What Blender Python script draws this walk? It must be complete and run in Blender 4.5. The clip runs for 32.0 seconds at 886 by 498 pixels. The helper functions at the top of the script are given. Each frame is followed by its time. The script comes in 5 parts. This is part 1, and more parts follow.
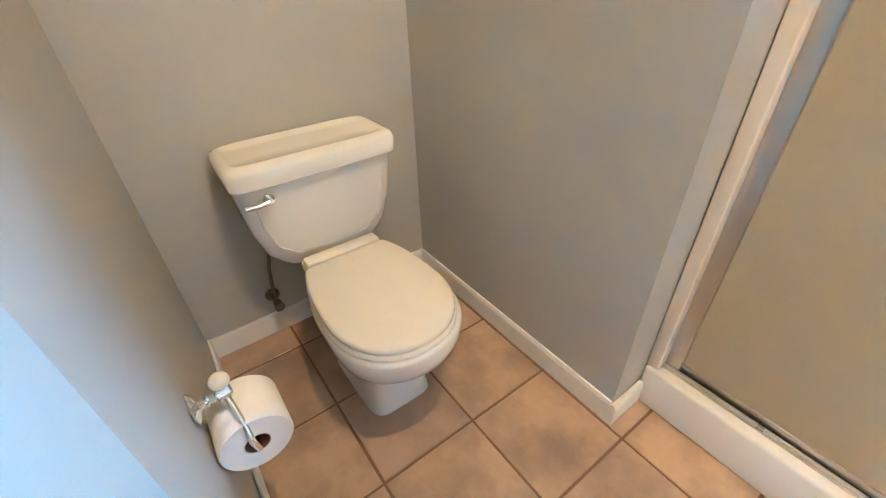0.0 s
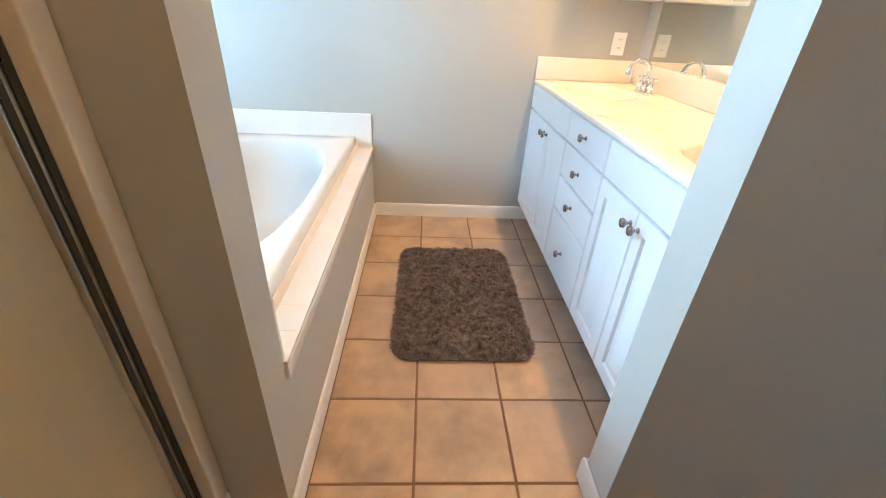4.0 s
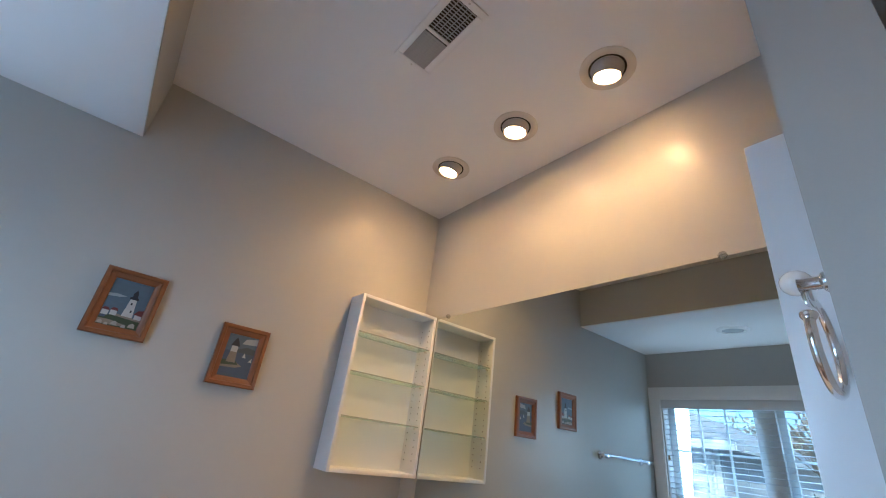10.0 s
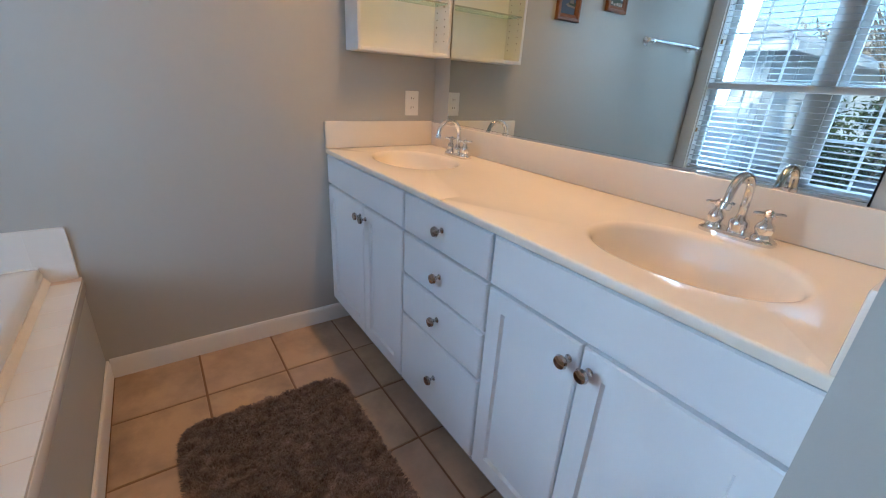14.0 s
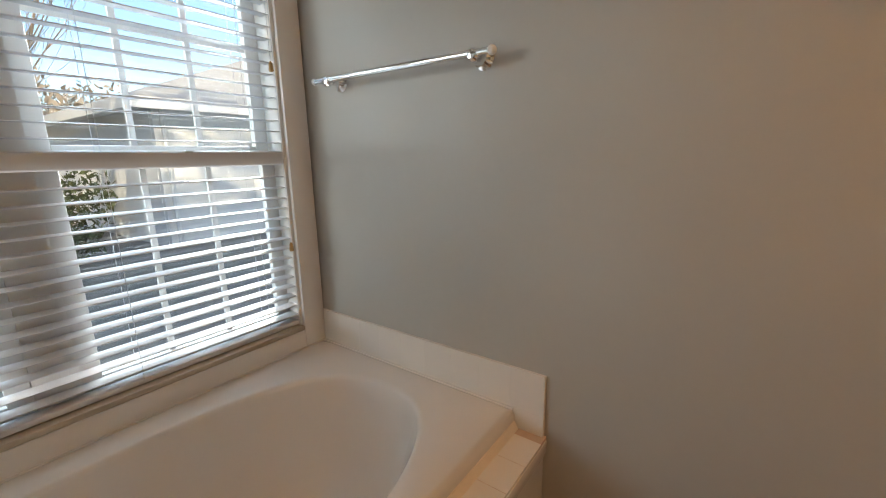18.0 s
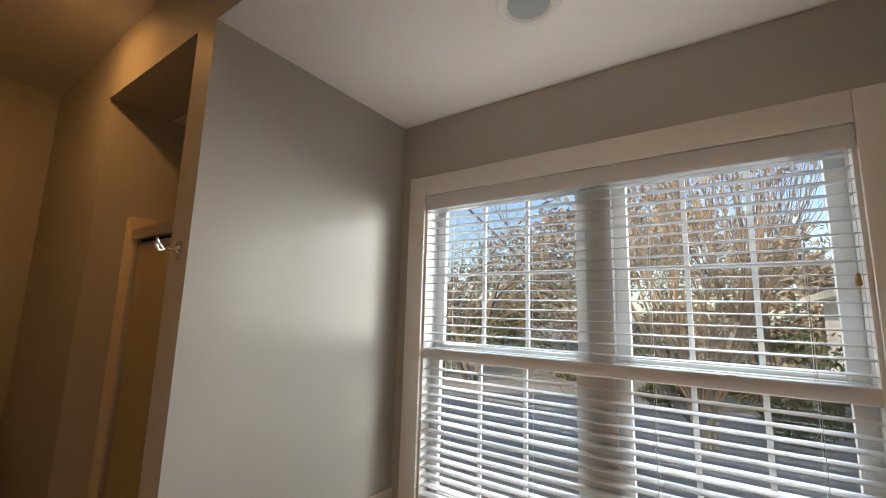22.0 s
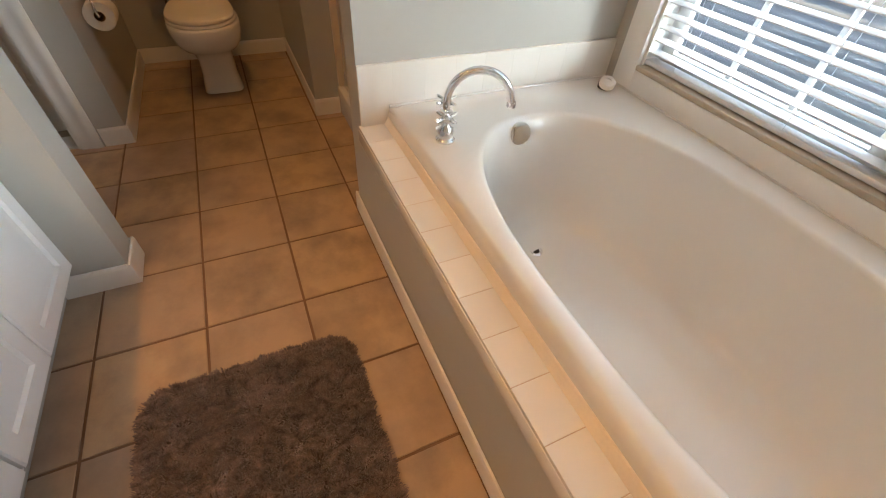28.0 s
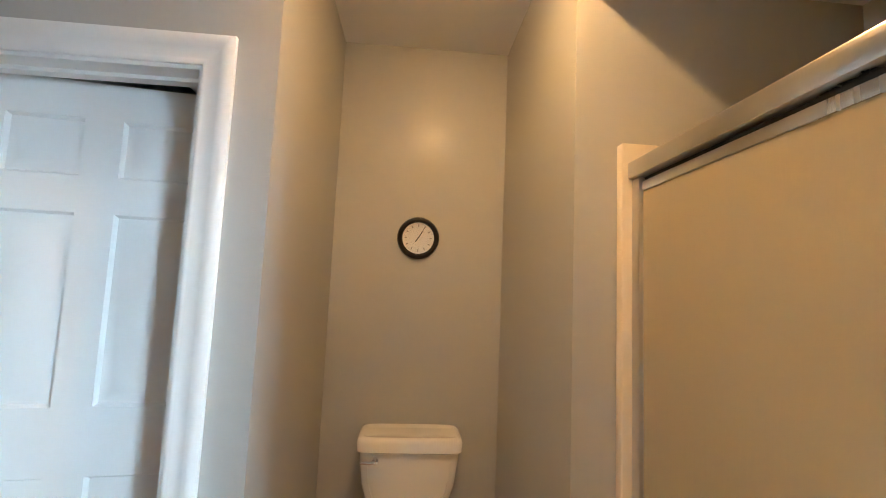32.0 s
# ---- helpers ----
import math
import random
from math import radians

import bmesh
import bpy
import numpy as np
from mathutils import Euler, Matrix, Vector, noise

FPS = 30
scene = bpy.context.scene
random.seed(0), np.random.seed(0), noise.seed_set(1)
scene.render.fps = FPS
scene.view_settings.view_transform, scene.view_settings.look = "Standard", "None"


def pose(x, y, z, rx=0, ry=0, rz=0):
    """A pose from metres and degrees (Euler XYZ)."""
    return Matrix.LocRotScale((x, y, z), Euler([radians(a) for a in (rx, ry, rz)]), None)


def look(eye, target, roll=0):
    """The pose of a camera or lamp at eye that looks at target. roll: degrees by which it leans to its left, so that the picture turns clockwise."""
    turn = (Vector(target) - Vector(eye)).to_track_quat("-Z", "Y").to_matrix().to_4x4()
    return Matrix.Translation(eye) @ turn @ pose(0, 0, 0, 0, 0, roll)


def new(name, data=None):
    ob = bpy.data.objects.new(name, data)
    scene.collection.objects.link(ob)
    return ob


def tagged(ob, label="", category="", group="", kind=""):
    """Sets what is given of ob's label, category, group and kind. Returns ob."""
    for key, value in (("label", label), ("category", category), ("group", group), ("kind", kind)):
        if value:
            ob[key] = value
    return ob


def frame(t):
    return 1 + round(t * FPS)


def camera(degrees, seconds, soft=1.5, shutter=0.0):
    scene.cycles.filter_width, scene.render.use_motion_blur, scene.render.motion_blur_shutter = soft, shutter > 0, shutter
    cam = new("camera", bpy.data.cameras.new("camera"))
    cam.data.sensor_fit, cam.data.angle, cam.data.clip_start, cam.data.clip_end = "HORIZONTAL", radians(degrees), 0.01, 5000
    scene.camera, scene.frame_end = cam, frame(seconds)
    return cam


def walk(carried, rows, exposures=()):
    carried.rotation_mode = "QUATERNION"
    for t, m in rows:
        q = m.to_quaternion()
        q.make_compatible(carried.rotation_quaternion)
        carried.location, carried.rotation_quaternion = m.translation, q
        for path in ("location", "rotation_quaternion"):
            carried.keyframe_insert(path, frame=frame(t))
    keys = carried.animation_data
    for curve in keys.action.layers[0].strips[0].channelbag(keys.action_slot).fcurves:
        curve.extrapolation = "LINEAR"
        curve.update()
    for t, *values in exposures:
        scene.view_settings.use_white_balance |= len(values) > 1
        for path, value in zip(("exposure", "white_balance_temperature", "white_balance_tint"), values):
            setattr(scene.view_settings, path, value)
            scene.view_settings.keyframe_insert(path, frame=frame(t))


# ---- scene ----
cam = camera(94.1, 32.0, soft=1.1)
EXPO = [(0.0, 5.42, 4050, -8), (1.0, 5.5, 3790, -10), (2.0, 4.9, 3820, -9), (3.0, 4.72, 4300, -10), (4.0, 4.25, 5150, -4), (6.5, 3.1, 4700, 3), (9.0, 2.7, 4750, 3), (11.0, 2.7, 4750, 3), (12.0, 2.78, 4800, 3), (13.0, 2.8, 4900, 3), (16.0, 3.15, 5300, 5),
        (17.0, 2.65, 5750, 5), (18.0, 2.3, 7300, 10), (19.0, 2.0, 7600, 12), (20.0, 1.7, 7700, 13), (21.0, 2.02, 7900, 13), (23.0, 2.1, 7700, 13), (25.5, 2.15, 7400, 11), (28.0, 3.25, 7100, 8), (29.0, 3.4, 6250, 6), (30.0, 3.5, 6100, 3), (30.5, 4.05, 5950, 1), (31.0, 4.27, 5650, 0), (32.0, 4.45, 5300, -2)]

PATH = [
    (0, (0.778, -0.065, 1.145), (-0.163, -1.399, -0.01), -1.9),
    (0.6, (0.828, -0.094, 1.138), (-0.345, -1.058, -0.158), -0.4),
    (1, (0.818, -0.08, 1.094), (-0.423, -0.72, -0.335), 0.2),
    (1.5, (0.801, -0.026, 1.057), (-0.475, -0.308, -0.457), 2.4),
    (2, (0.755, 0.013, 1.043), (-0.502, 0.109, -0.51), 4.9),
    (2.5, (0.581, 0.032, 1.039), (-0.532, 0.607, -0.519), 7.6),
    (3, (0.483, 0.079, 1.069), (-0.276, 1.152, -0.438), 6.0),
    (3.5, (0.383, -0.007, 1.123), (0.182, 1.465, -0.215), 4.6),
    (4, (0.314, -0.094, 1.206), (0.414, 1.636, 0.206), 3.1),
    (4.5, (0.319, -0.115, 1.278), (0.448, 1.789, 0.68), 2.0),
    (6.5, (0.319, -0.064, 1.387), (0.601, 1.914, 1.487), 0.2),
    (7, (0.288, 0.132, 1.375), (0.739, 2.079, 1.437), 1.1),
    (7.5, (0.254, 0.362, 1.364), (1.004, 2.216, 1.374), 1.7),
    (8, (0.312, 0.495, 1.371), (1.329, 2.217, 1.398), 2.3),
    (8.5, (0.278, 0.539, 1.398), (1.47, 2.139, 1.538), 3.5),
    (9, (0.24, 0.551, 1.426), (1.428, 2.111, 1.822), 5.1),
    (9.5, (0.223, 0.55, 1.447), (1.345, 2.069, 2.106), 6.7),
    (10, (0.208, 0.541, 1.458), (1.263, 2.011, 2.309), 7.9),
    (10.5, (0.196, 0.536, 1.461), (1.204, 1.975, 2.417), 8.7),
    (11, (0.206, 0.547, 1.456), (1.224, 2.018, 2.351), 8.6),
    (11.5, (0.237, 0.567, 1.441), (1.325, 2.112, 2.095), 7.3),
    (12, (0.267, 0.599, 1.385), (1.438, 2.187, 1.709), 5.7),
    (12.5, (0.32, 0.598, 1.288), (1.494, 2.216, 1.31), 4.3),
    (13, (0.322, 0.586, 1.244), (1.492, 2.18, 0.945), 3.5),
    (13.5, (0.313, 0.575, 1.222), (1.448, 2.122, 0.659), 3.0),
    (15.5, (0.286, 0.592, 1.145), (1.023, 2.161, 0.147), 0.9),
    (16, (0.294, 0.649, 1.16), (0.741, 2.398, 0.3), -0.5),
    (16.5, (0.358, 0.768, 1.205), (0.43, 2.608, 0.483), -0.5),
    (17, (0.412, 0.905, 1.222), (0.058, 2.79, 0.654), -0.6),
    (17.5, (0.385, 1.155, 1.262), (-0.33, 2.965, 0.783), -0.9),
    (18, (0.384, 1.395, 1.279), (-0.761, 2.975, 0.839), -1.0),
    (18.5, (0.372, 1.585, 1.272), (-1.174, 2.787, 0.866), -1.0),
    (19, (0.293, 1.779, 1.208), (-1.564, 2.458, 0.908), 0.4),
    (19.5, (0.263, 1.852, 1.224), (-1.719, 1.812, 0.96), 1.6),
    (20, (0.355, 1.938, 1.266), (-1.492, 1.238, 0.952), 0.8),
    (20.5, (0.454, 1.966, 1.303), (-1.214, 0.903, 1.011), -0.1),
    (21, (0.531, 1.967, 1.356), (-1.092, 0.814, 1.167), 0.3),
    (21.5, (0.555, 1.987, 1.423), (-1.079, 0.834, 1.477), 0.9),
    (22, (0.574, 2.015, 1.474), (-1.045, 0.881, 1.778), 1.6),
    (22.5, (0.577, 2.014, 1.487), (-1.017, 0.915, 1.987), 1.9),
    (23, (0.573, 2.017, 1.482), (-1.047, 0.963, 1.998), 1.8),
    (23.5, (0.546, 2.016, 1.451), (-1.144, 1.008, 1.809), 1.5),
    (24, (0.517, 2.003, 1.409), (-1.232, 1.035, 1.486), 1.0),
    (24.5, (0.487, 2.0, 1.348), (-1.268, 1.08, 1.079), 0.1),
    (25, (0.467, 2.0, 1.287), (-1.216, 1.147, 0.623), -1.4),
    (25.5, (0.455, 1.981, 1.229), (-1.092, 1.253, 0.191), -2.1),
    (27.5, (0.307, 1.903, 1.185), (-0.686, 0.854, -0.198), 4.2),
    (28, (0.289, 1.879, 1.16), (-0.364, 0.63, -0.259), 5.0),
    (28.5, (0.357, 1.784, 1.120), (-0.029, 0.408, -0.279), 4.5),
    (29, (0.417, 1.661, 1.138), (0.184, 0.156, -0.159), 4.2),
    (29.5, (0.437, 1.482, 1.140), (0.269, -0.187, 0.071), 4.1),
    (30, (0.430, 1.236, 1.180), (0.276, -0.604, 0.418), 3.9),
    (30.5, (0.458, 1.002, 1.228), (0.292, -0.924, 0.720), 3.6),
    (31, (0.481, 0.863, 1.316), (0.307, -1.109, 1.031), 3.2),
    (32, (0.466, 0.835, 1.435), (0.317, -1.151, 1.614), 2.4),
]
walk(cam, [(t, look(eye, target, roll)) for t, eye, target, roll in PATH], EXPO)

# ---- world, sun ----
world = bpy.data.worlds.new("sky")
scene.world = world
world.use_nodes = True
wn = world.node_tree.nodes
sky = wn.new("ShaderNodeTexSky")
sky.sky_type = "NISHITA"
sky.sun_disc = False
sky.dust_density, sky.air_density, sky.ozone_density = 1.0, 1.0, 4.0
sky.sun_elevation, sky.sun_rotation = radians(26), radians(118)
wn["Background"].inputs["Strength"].default_value = 0.066
world.node_tree.links.new(sky.outputs[0], wn["Background"].inputs[0])
sun = new("sun", bpy.data.lights.new("sun", "SUN"))
sun.data.energy, sun.data.angle, sun.data.color = 1.35, radians(0.5), (1.0, 0.88, 0.70)

sun.matrix_world = look((8.82, -4.71, 4.88), (0, 0, 0))
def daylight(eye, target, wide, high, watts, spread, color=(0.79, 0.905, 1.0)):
    """Adds an area lamp that stands in for daylight at the window."""
    o = new("daylight_stand_in", bpy.data.lights.new("daylight_stand_in", "AREA"))
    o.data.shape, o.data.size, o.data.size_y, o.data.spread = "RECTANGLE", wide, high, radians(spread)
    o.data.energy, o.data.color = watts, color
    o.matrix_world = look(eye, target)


# three added lamps outside the window, brightening blind, tub, walls and door
daylight((-1.80, 1.565, 2.25), (-0.90, 1.565, 1.25), 1.56, 0.9, 3.4, 75, (0.56, 0.77, 1.0))
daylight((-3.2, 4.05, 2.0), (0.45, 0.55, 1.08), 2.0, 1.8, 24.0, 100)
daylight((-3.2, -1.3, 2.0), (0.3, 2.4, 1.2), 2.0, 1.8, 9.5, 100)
# added strip lamp inside the sill, for slat-bounced light on the nook ceiling
daylight((-0.985, 1.565, 0.70), (-0.75, 1.565, 2.44), 1.45, 0.12, 0.3, 50, (0.9, 0.94, 1.0))

# beams of the three reflector bulbs above the vanity, 5 mm below their lenses
VANITY_LAMPS = ((1.093, (0.22, 0.18, -1)), (1.531, (0.05, 0.10, -1)), (1.974, (-0.12, 0.22, -1)))
for y, aim in VANITY_LAMPS:
    o = new("lamp_beam", bpy.data.lights.new("lamp_beam", "SPOT"))
    o.data.energy, o.data.color, o.data.spot_size, o.data.spot_blend, o.data.shadow_soft_size = 3.5, (1.0, 0.49, 0.165), radians(118), 1.0, 0.03
    eye = Vector((1.216, y, 2.771)) + Vector(aim).normalized() * 0.058
    o.matrix_world = look(eye, eye + Vector(aim))

# ---- plan, in metres: x east, y north, z up ----
Y_N, X_E, X_W = 2.44, 1.51, -1.015
Z_C, Z_NOOK = 2.745, 2.44
PS, PN = 0.51, 0.638            # tub partition, south and north faces
VS, VN, VX = 0.502, 0.624, 0.813  # vanity partition
AX0, AX1, AY0, AY1 = -0.019, 0.882, -1.354, -0.357  # toilet alcove
AYN = -0.370                     # north end of the nib beside the shower
SX = -0.165                      # shower front
TILE = 0.305
XP = -0.012                      # end of the tub partition
DX0, DX1, DZ = 1.085, 1.842, 2.045  # doorway
WY0, WY1, WZ0, WZ1 = 0.79, 2.34, 0.625, 1.98  # window opening


# ---- materials ----
def mat(name, color, rough=0.5, metal=0.0, var=0.06, scale=6.0, fine=0.0, bump=0.0, bump_scale=120.0,
        spec=0.5, each=0.0, coat=0.0, coat_rough=0.08, alt=None, alt_amount=0.0, second=None, amount=0.0, second_scale=3.0, stretch=(1, 1, 1), rough_var=0.08):
    """A surface: colour with broad and fine variation, gloss variation and relief."""
    m = bpy.data.materials.new(name)
    m.use_nodes = True
    nt = m.node_tree
    n, l = nt.nodes, nt.links
    p = n["Principled BSDF"]
    tc = n.new("ShaderNodeTexCoord")
    mp = n.new("ShaderNodeMapping")
    mp.inputs["Scale"].default_value = stretch
    l.new(tc.outputs["Object"], mp.inputs[0])
    big = n.new("ShaderNodeTexNoise")
    big.inputs["Scale"].default_value, big.inputs["Detail"].default_value = scale, 5.0
    l.new(mp.outputs[0], big.inputs["Vector"])
    col = n.new("ShaderNodeMix")
    col.data_type = "RGBA"
    lo = [max(0.0, c * (1 - var)) for c in color]
    hi = [min(1.0, c * (1 + var)) for c in color]
    col.inputs["A"].default_value, col.inputs["B"].default_value = (*lo, 1), (*hi, 1)
    l.new(big.outputs["Fac"], col.inputs["Factor"])
    out = col.outputs["Result"]
    if alt:
        ai, am = n.new("ShaderNodeObjectInfo"), n.new("ShaderNodeMix")
        am.data_type = "RGBA"
        ar = n.new("ShaderNodeMapRange")
        ar.inputs["To Max"].default_value = alt_amount
        l.new(ai.outputs["Random"], ar.inputs["Value"])
        l.new(ar.outputs[0], am.inputs["Factor"])
        l.new(out, am.inputs["A"])
        am.inputs["B"].default_value = (*alt, 1)
        out = am.outputs["Result"]
        far, xyz = n.new("ShaderNodeMath"), n.new("ShaderNodeCombineXYZ")
        far.operation = "MULTIPLY"
        far.inputs[1].default_value = 57.0
        l.new(ai.outputs["Random"], far.inputs[0])
        l.new(far.outputs[0], xyz.inputs[0])
        l.new(far.outputs[0], xyz.inputs[1])
        l.new(xyz.outputs[0], mp.inputs["Location"])
    if second:
        nz = n.new("ShaderNodeTexNoise")
        nz.inputs["Scale"].default_value, nz.inputs["Detail"].default_value = second_scale, 7.0
        nz.inputs["Roughness"].default_value = 0.62
        l.new(mp.outputs[0], nz.inputs["Vector"])
        rp = n.new("ShaderNodeMapRange")
        rp.inputs["From Min"].default_value, rp.inputs["From Max"].default_value = 0.42, 0.68
        rp.inputs["To Max"].default_value = amount
        l.new(nz.outputs["Fac"], rp.inputs["Value"])
        mx = n.new("ShaderNodeMix")
        mx.data_type = "RGBA"
        l.new(rp.outputs[0], mx.inputs["Factor"])
        l.new(out, mx.inputs["A"])
        mx.inputs["B"].default_value = (*second, 1)
        out = mx.outputs["Result"]
    if fine or each:
        hs = n.new("ShaderNodeHueSaturation")
        l.new(out, hs.inputs["Color"])
        add = n.new("ShaderNodeMath")
        add.operation = "ADD"
        add.inputs[0].default_value = add.inputs[1].default_value = 0.5
        if fine:
            fz = n.new("ShaderNodeTexNoise")
            fz.inputs["Scale"].default_value, fz.inputs["Detail"].default_value = scale * 22, 3.0
            l.new(mp.outputs[0], fz.inputs["Vector"])
            fr = n.new("ShaderNodeMapRange")
            fr.inputs["To Min"].default_value, fr.inputs["To Max"].default_value = 0.5 - fine, 0.5 + fine
            l.new(fz.outputs["Fac"], fr.inputs["Value"])
            l.new(fr.outputs[0], add.inputs[0])
        if each:
            oi = n.new("ShaderNodeObjectInfo")
            er = n.new("ShaderNodeMapRange")
            er.inputs["To Min"].default_value, er.inputs["To Max"].default_value = 0.5 - each, 0.5 + each
            l.new(oi.outputs["Random"], er.inputs["Value"])
            l.new(er.outputs[0], add.inputs[1])
        l.new(add.outputs[0], hs.inputs["Value"])
        out = hs.outputs["Color"]
    l.new(out, p.inputs["Base Color"])
    rr = n.new("ShaderNodeMapRange")
    rr.inputs["To Min"].default_value, rr.inputs["To Max"].default_value = max(0.02, rough - rough_var * rough), min(1, rough + rough_var * rough)
    l.new(big.outputs["Fac"], rr.inputs["Value"])
    l.new(rr.outputs[0], p.inputs["Roughness"])
    p.inputs["Metallic"].default_value = metal
    p.inputs["Specular IOR Level"].default_value = spec
    p.inputs["Coat Weight"].default_value = coat
    p.inputs["Coat Roughness"].default_value = coat_rough
    if bump:
        bz = n.new("ShaderNodeTexNoise")
        bz.inputs["Scale"].default_value, bz.inputs["Detail"].default_value = bump_scale, 4.0
        l.new(mp.outputs[0], bz.inputs["Vector"])
        bp = n.new("ShaderNodeBump")
        bp.inputs["Strength"].default_value, bp.inputs["Distance"].default_value = bump, 0.002
        l.new(bz.outputs["Fac"], bp.inputs["Height"])
        l.new(bp.outputs[0], p.inputs["Normal"])
    return m


def glow(name, color, strength):
    m = bpy.data.materials.new(name)
    m.use_nodes = True
    p = m.node_tree.nodes["Principled BSDF"]
    p.inputs["Base Color"].default_value = (0.9, 0.88, 0.84, 1)
    p.inputs["Emission Color"].default_value = (*color, 1)
    p.inputs["Emission Strength"].default_value = strength
    return m


def clear(name, tint=(1, 1, 1), gloss=0.08, rough=0.0):
    """A thin clear pane: mostly transparent, with a faint gloss."""
    m = bpy.data.materials.new(name)
    m.use_nodes = True
    n, l = m.node_tree.nodes, m.node_tree.links
    n.remove(n["Principled BSDF"])
    tr, gl, mx = n.new("ShaderNodeBsdfTransparent"), n.new("ShaderNodeBsdfGlossy"), n.new("ShaderNodeMixShader")
    tr.inputs[0].default_value = (*tint, 1)
    gl.inputs["Roughness"].default_value = rough
    mx.inputs[0].default_value = gloss
    l.new(tr.outputs[0], mx.inputs[1])
    l.new(gl.outputs[0], mx.inputs[2])
    l.new(mx.outputs[0], n["Material Output"].inputs[0])
    return m


PAINT = mat("grey wall paint", (0.466, 0.458, 0.424), 0.5, var=0.03, scale=1.6, fine=0.012, bump=0.10, bump_scale=260, spec=0.28, coat=0.2, coat_rough=0.22)
CEIL = mat("ceiling paint", (0.80, 0.79, 0.77), 0.75, var=0.025, scale=1.2, bump=0.16, bump_scale=180, spec=0.25)
# vent slats and bars greyed, the shade among the louvres put into colour
VENTM = mat("shaded vent metal", (0.42, 0.41, 0.39), 0.45, var=0.1, scale=20)
TRIM = mat("white trim paint", (0.80, 0.79, 0.765), 0.33, var=0.03, scale=4, fine=0.01, bump=0.05, bump_scale=90)
CABINET = mat("white cabinet foil", (0.80, 0.81, 0.82), 0.36, var=0.02, scale=3, bump=0.03, bump_scale=60)
MARBLE = mat("cream cultured marble", (0.81, 0.735, 0.62), 0.2, var=0.03, scale=3, second=(0.74, 0.65, 0.53), amount=0.25, second_scale=5, coat=0.2, spec=0.35)
ACRYLIC = mat("white tub acrylic", (0.72, 0.705, 0.675), 0.17, var=0.02, scale=2, coat=0.2, bump=0.02, bump_scale=14)
PORCELAIN = mat("white porcelain", (0.81, 0.795, 0.76), 0.1, var=0.02, scale=3, coat=0.4)
SEATPL = mat("ivory seat plastic", (0.80, 0.765, 0.69), 0.2, var=0.02, scale=4)
CHROME = mat("chrome", (0.82, 0.82, 0.83), 0.07, metal=1.0, var=0.02, scale=20)
KNOBM = mat("smoky polished chrome", (0.50, 0.50, 0.52), 0.06, metal=1.0, var=0.03, scale=30)
NICKEL = mat("brushed aluminium", (0.60, 0.58, 0.54), 0.28, metal=1.0, var=0.06, scale=8, bump=0.05, bump_scale=300, stretch=(1, 1, 0.05))
BRONZE = mat("satin metal plate", (0.66, 0.60, 0.53), 0.2, metal=1.0, var=0.08, scale=30)
FLOORT = mat("terracotta floor tile", (0.55, 0.385, 0.235), 0.36, var=0.2, scale=6, fine=0.03, each=0.12, bump=0.22, bump_scale=30,
             alt=(0.385, 0.275, 0.20), alt_amount=1.0, second=(0.265, 0.195, 0.15), amount=0.85, second_scale=4.6, spec=0.4, rough_var=0.25)
GROUT = mat("brown grout", (0.20, 0.115, 0.072), 0.9, var=0.25, scale=12, fine=0.08, bump=0.4, bump_scale=400)
WTILE = mat("white glazed tile", (0.80, 0.77, 0.72), 0.16, var=0.02, scale=3, each=0.02, coat=0.2)
WGROUT = mat("cream grout", (0.78, 0.745, 0.69), 0.85, var=0.12, scale=20)
DGROUT = mat("tan deck grout", (0.60, 0.47, 0.37), 0.85, var=0.15, scale=20)
# caulk tinted with the warm light reflected on the tub rim's side
CAULK = mat("warm-tinted caulk", (0.78, 0.705, 0.60), 0.55, var=0.14, scale=9, fine=0.05)
RUGB = mat("rug backing", (0.10, 0.075, 0.065), 0.95, var=0.2, scale=30)
OAK = mat("oak picture frame", (0.215, 0.080, 0.025), 0.38, var=0.22, scale=9, stretch=(1, 1, 5), fine=0.05, bump=0.15, bump_scale=80)
BLACK = mat("black plastic", (0.010, 0.0095, 0.010), 0.38, var=0.2, spec=0.3)
DARK = mat("dark gap", (0.03, 0.025, 0.02), 0.9, var=0.2)
WHITEPL = mat("white plastic", (0.78, 0.77, 0.74), 0.3, var=0.02)
PAPER = mat("tissue paper", (0.82, 0.81, 0.79), 0.95, var=0.03, scale=40, bump=0.4, bump_scale=300, spec=0.1)
AGED = mat("aged dark metal", (0.20, 0.17, 0.14), 0.35, metal=1.0, var=0.2, scale=40)
CARD = mat("brown cardboard", (0.22, 0.13, 0.07), 0.9, var=0.15)
SLAT = mat("white blind slat", (0.70, 0.71, 0.73), 0.4, var=0.03, scale=8)
VINYL = mat("white window vinyl", (0.80, 0.795, 0.77), 0.35, var=0.03, scale=5)
SILL = mat("weathered sill wood", (0.46, 0.40, 0.32), 0.6, var=0.2, scale=10, stretch=(6, 0.6, 6), fine=0.06, bump=0.3)
TASSEL = mat("tan tassel", (0.45, 0.27, 0.10), 0.6, var=0.1)
FIBRE = mat("cream shower fibreglass", (0.72, 0.63, 0.49), 0.3, var=0.03, scale=2)
GLASS = clear("window glass", (0.97, 0.985, 0.98), 0.05)
SHELFGL = clear("shelf glass", (0.86, 0.95, 0.91), 0.14)
SHELFEDGE = mat("green glass edge", (0.38, 0.42, 0.395), 0.15, var=0.1)
BULB = glow("lit bulb", (1.0, 0.49, 0.165), 24.0)
FLOOD = glow("lit flood bulb", (1.0, 0.49, 0.165), 55.0)
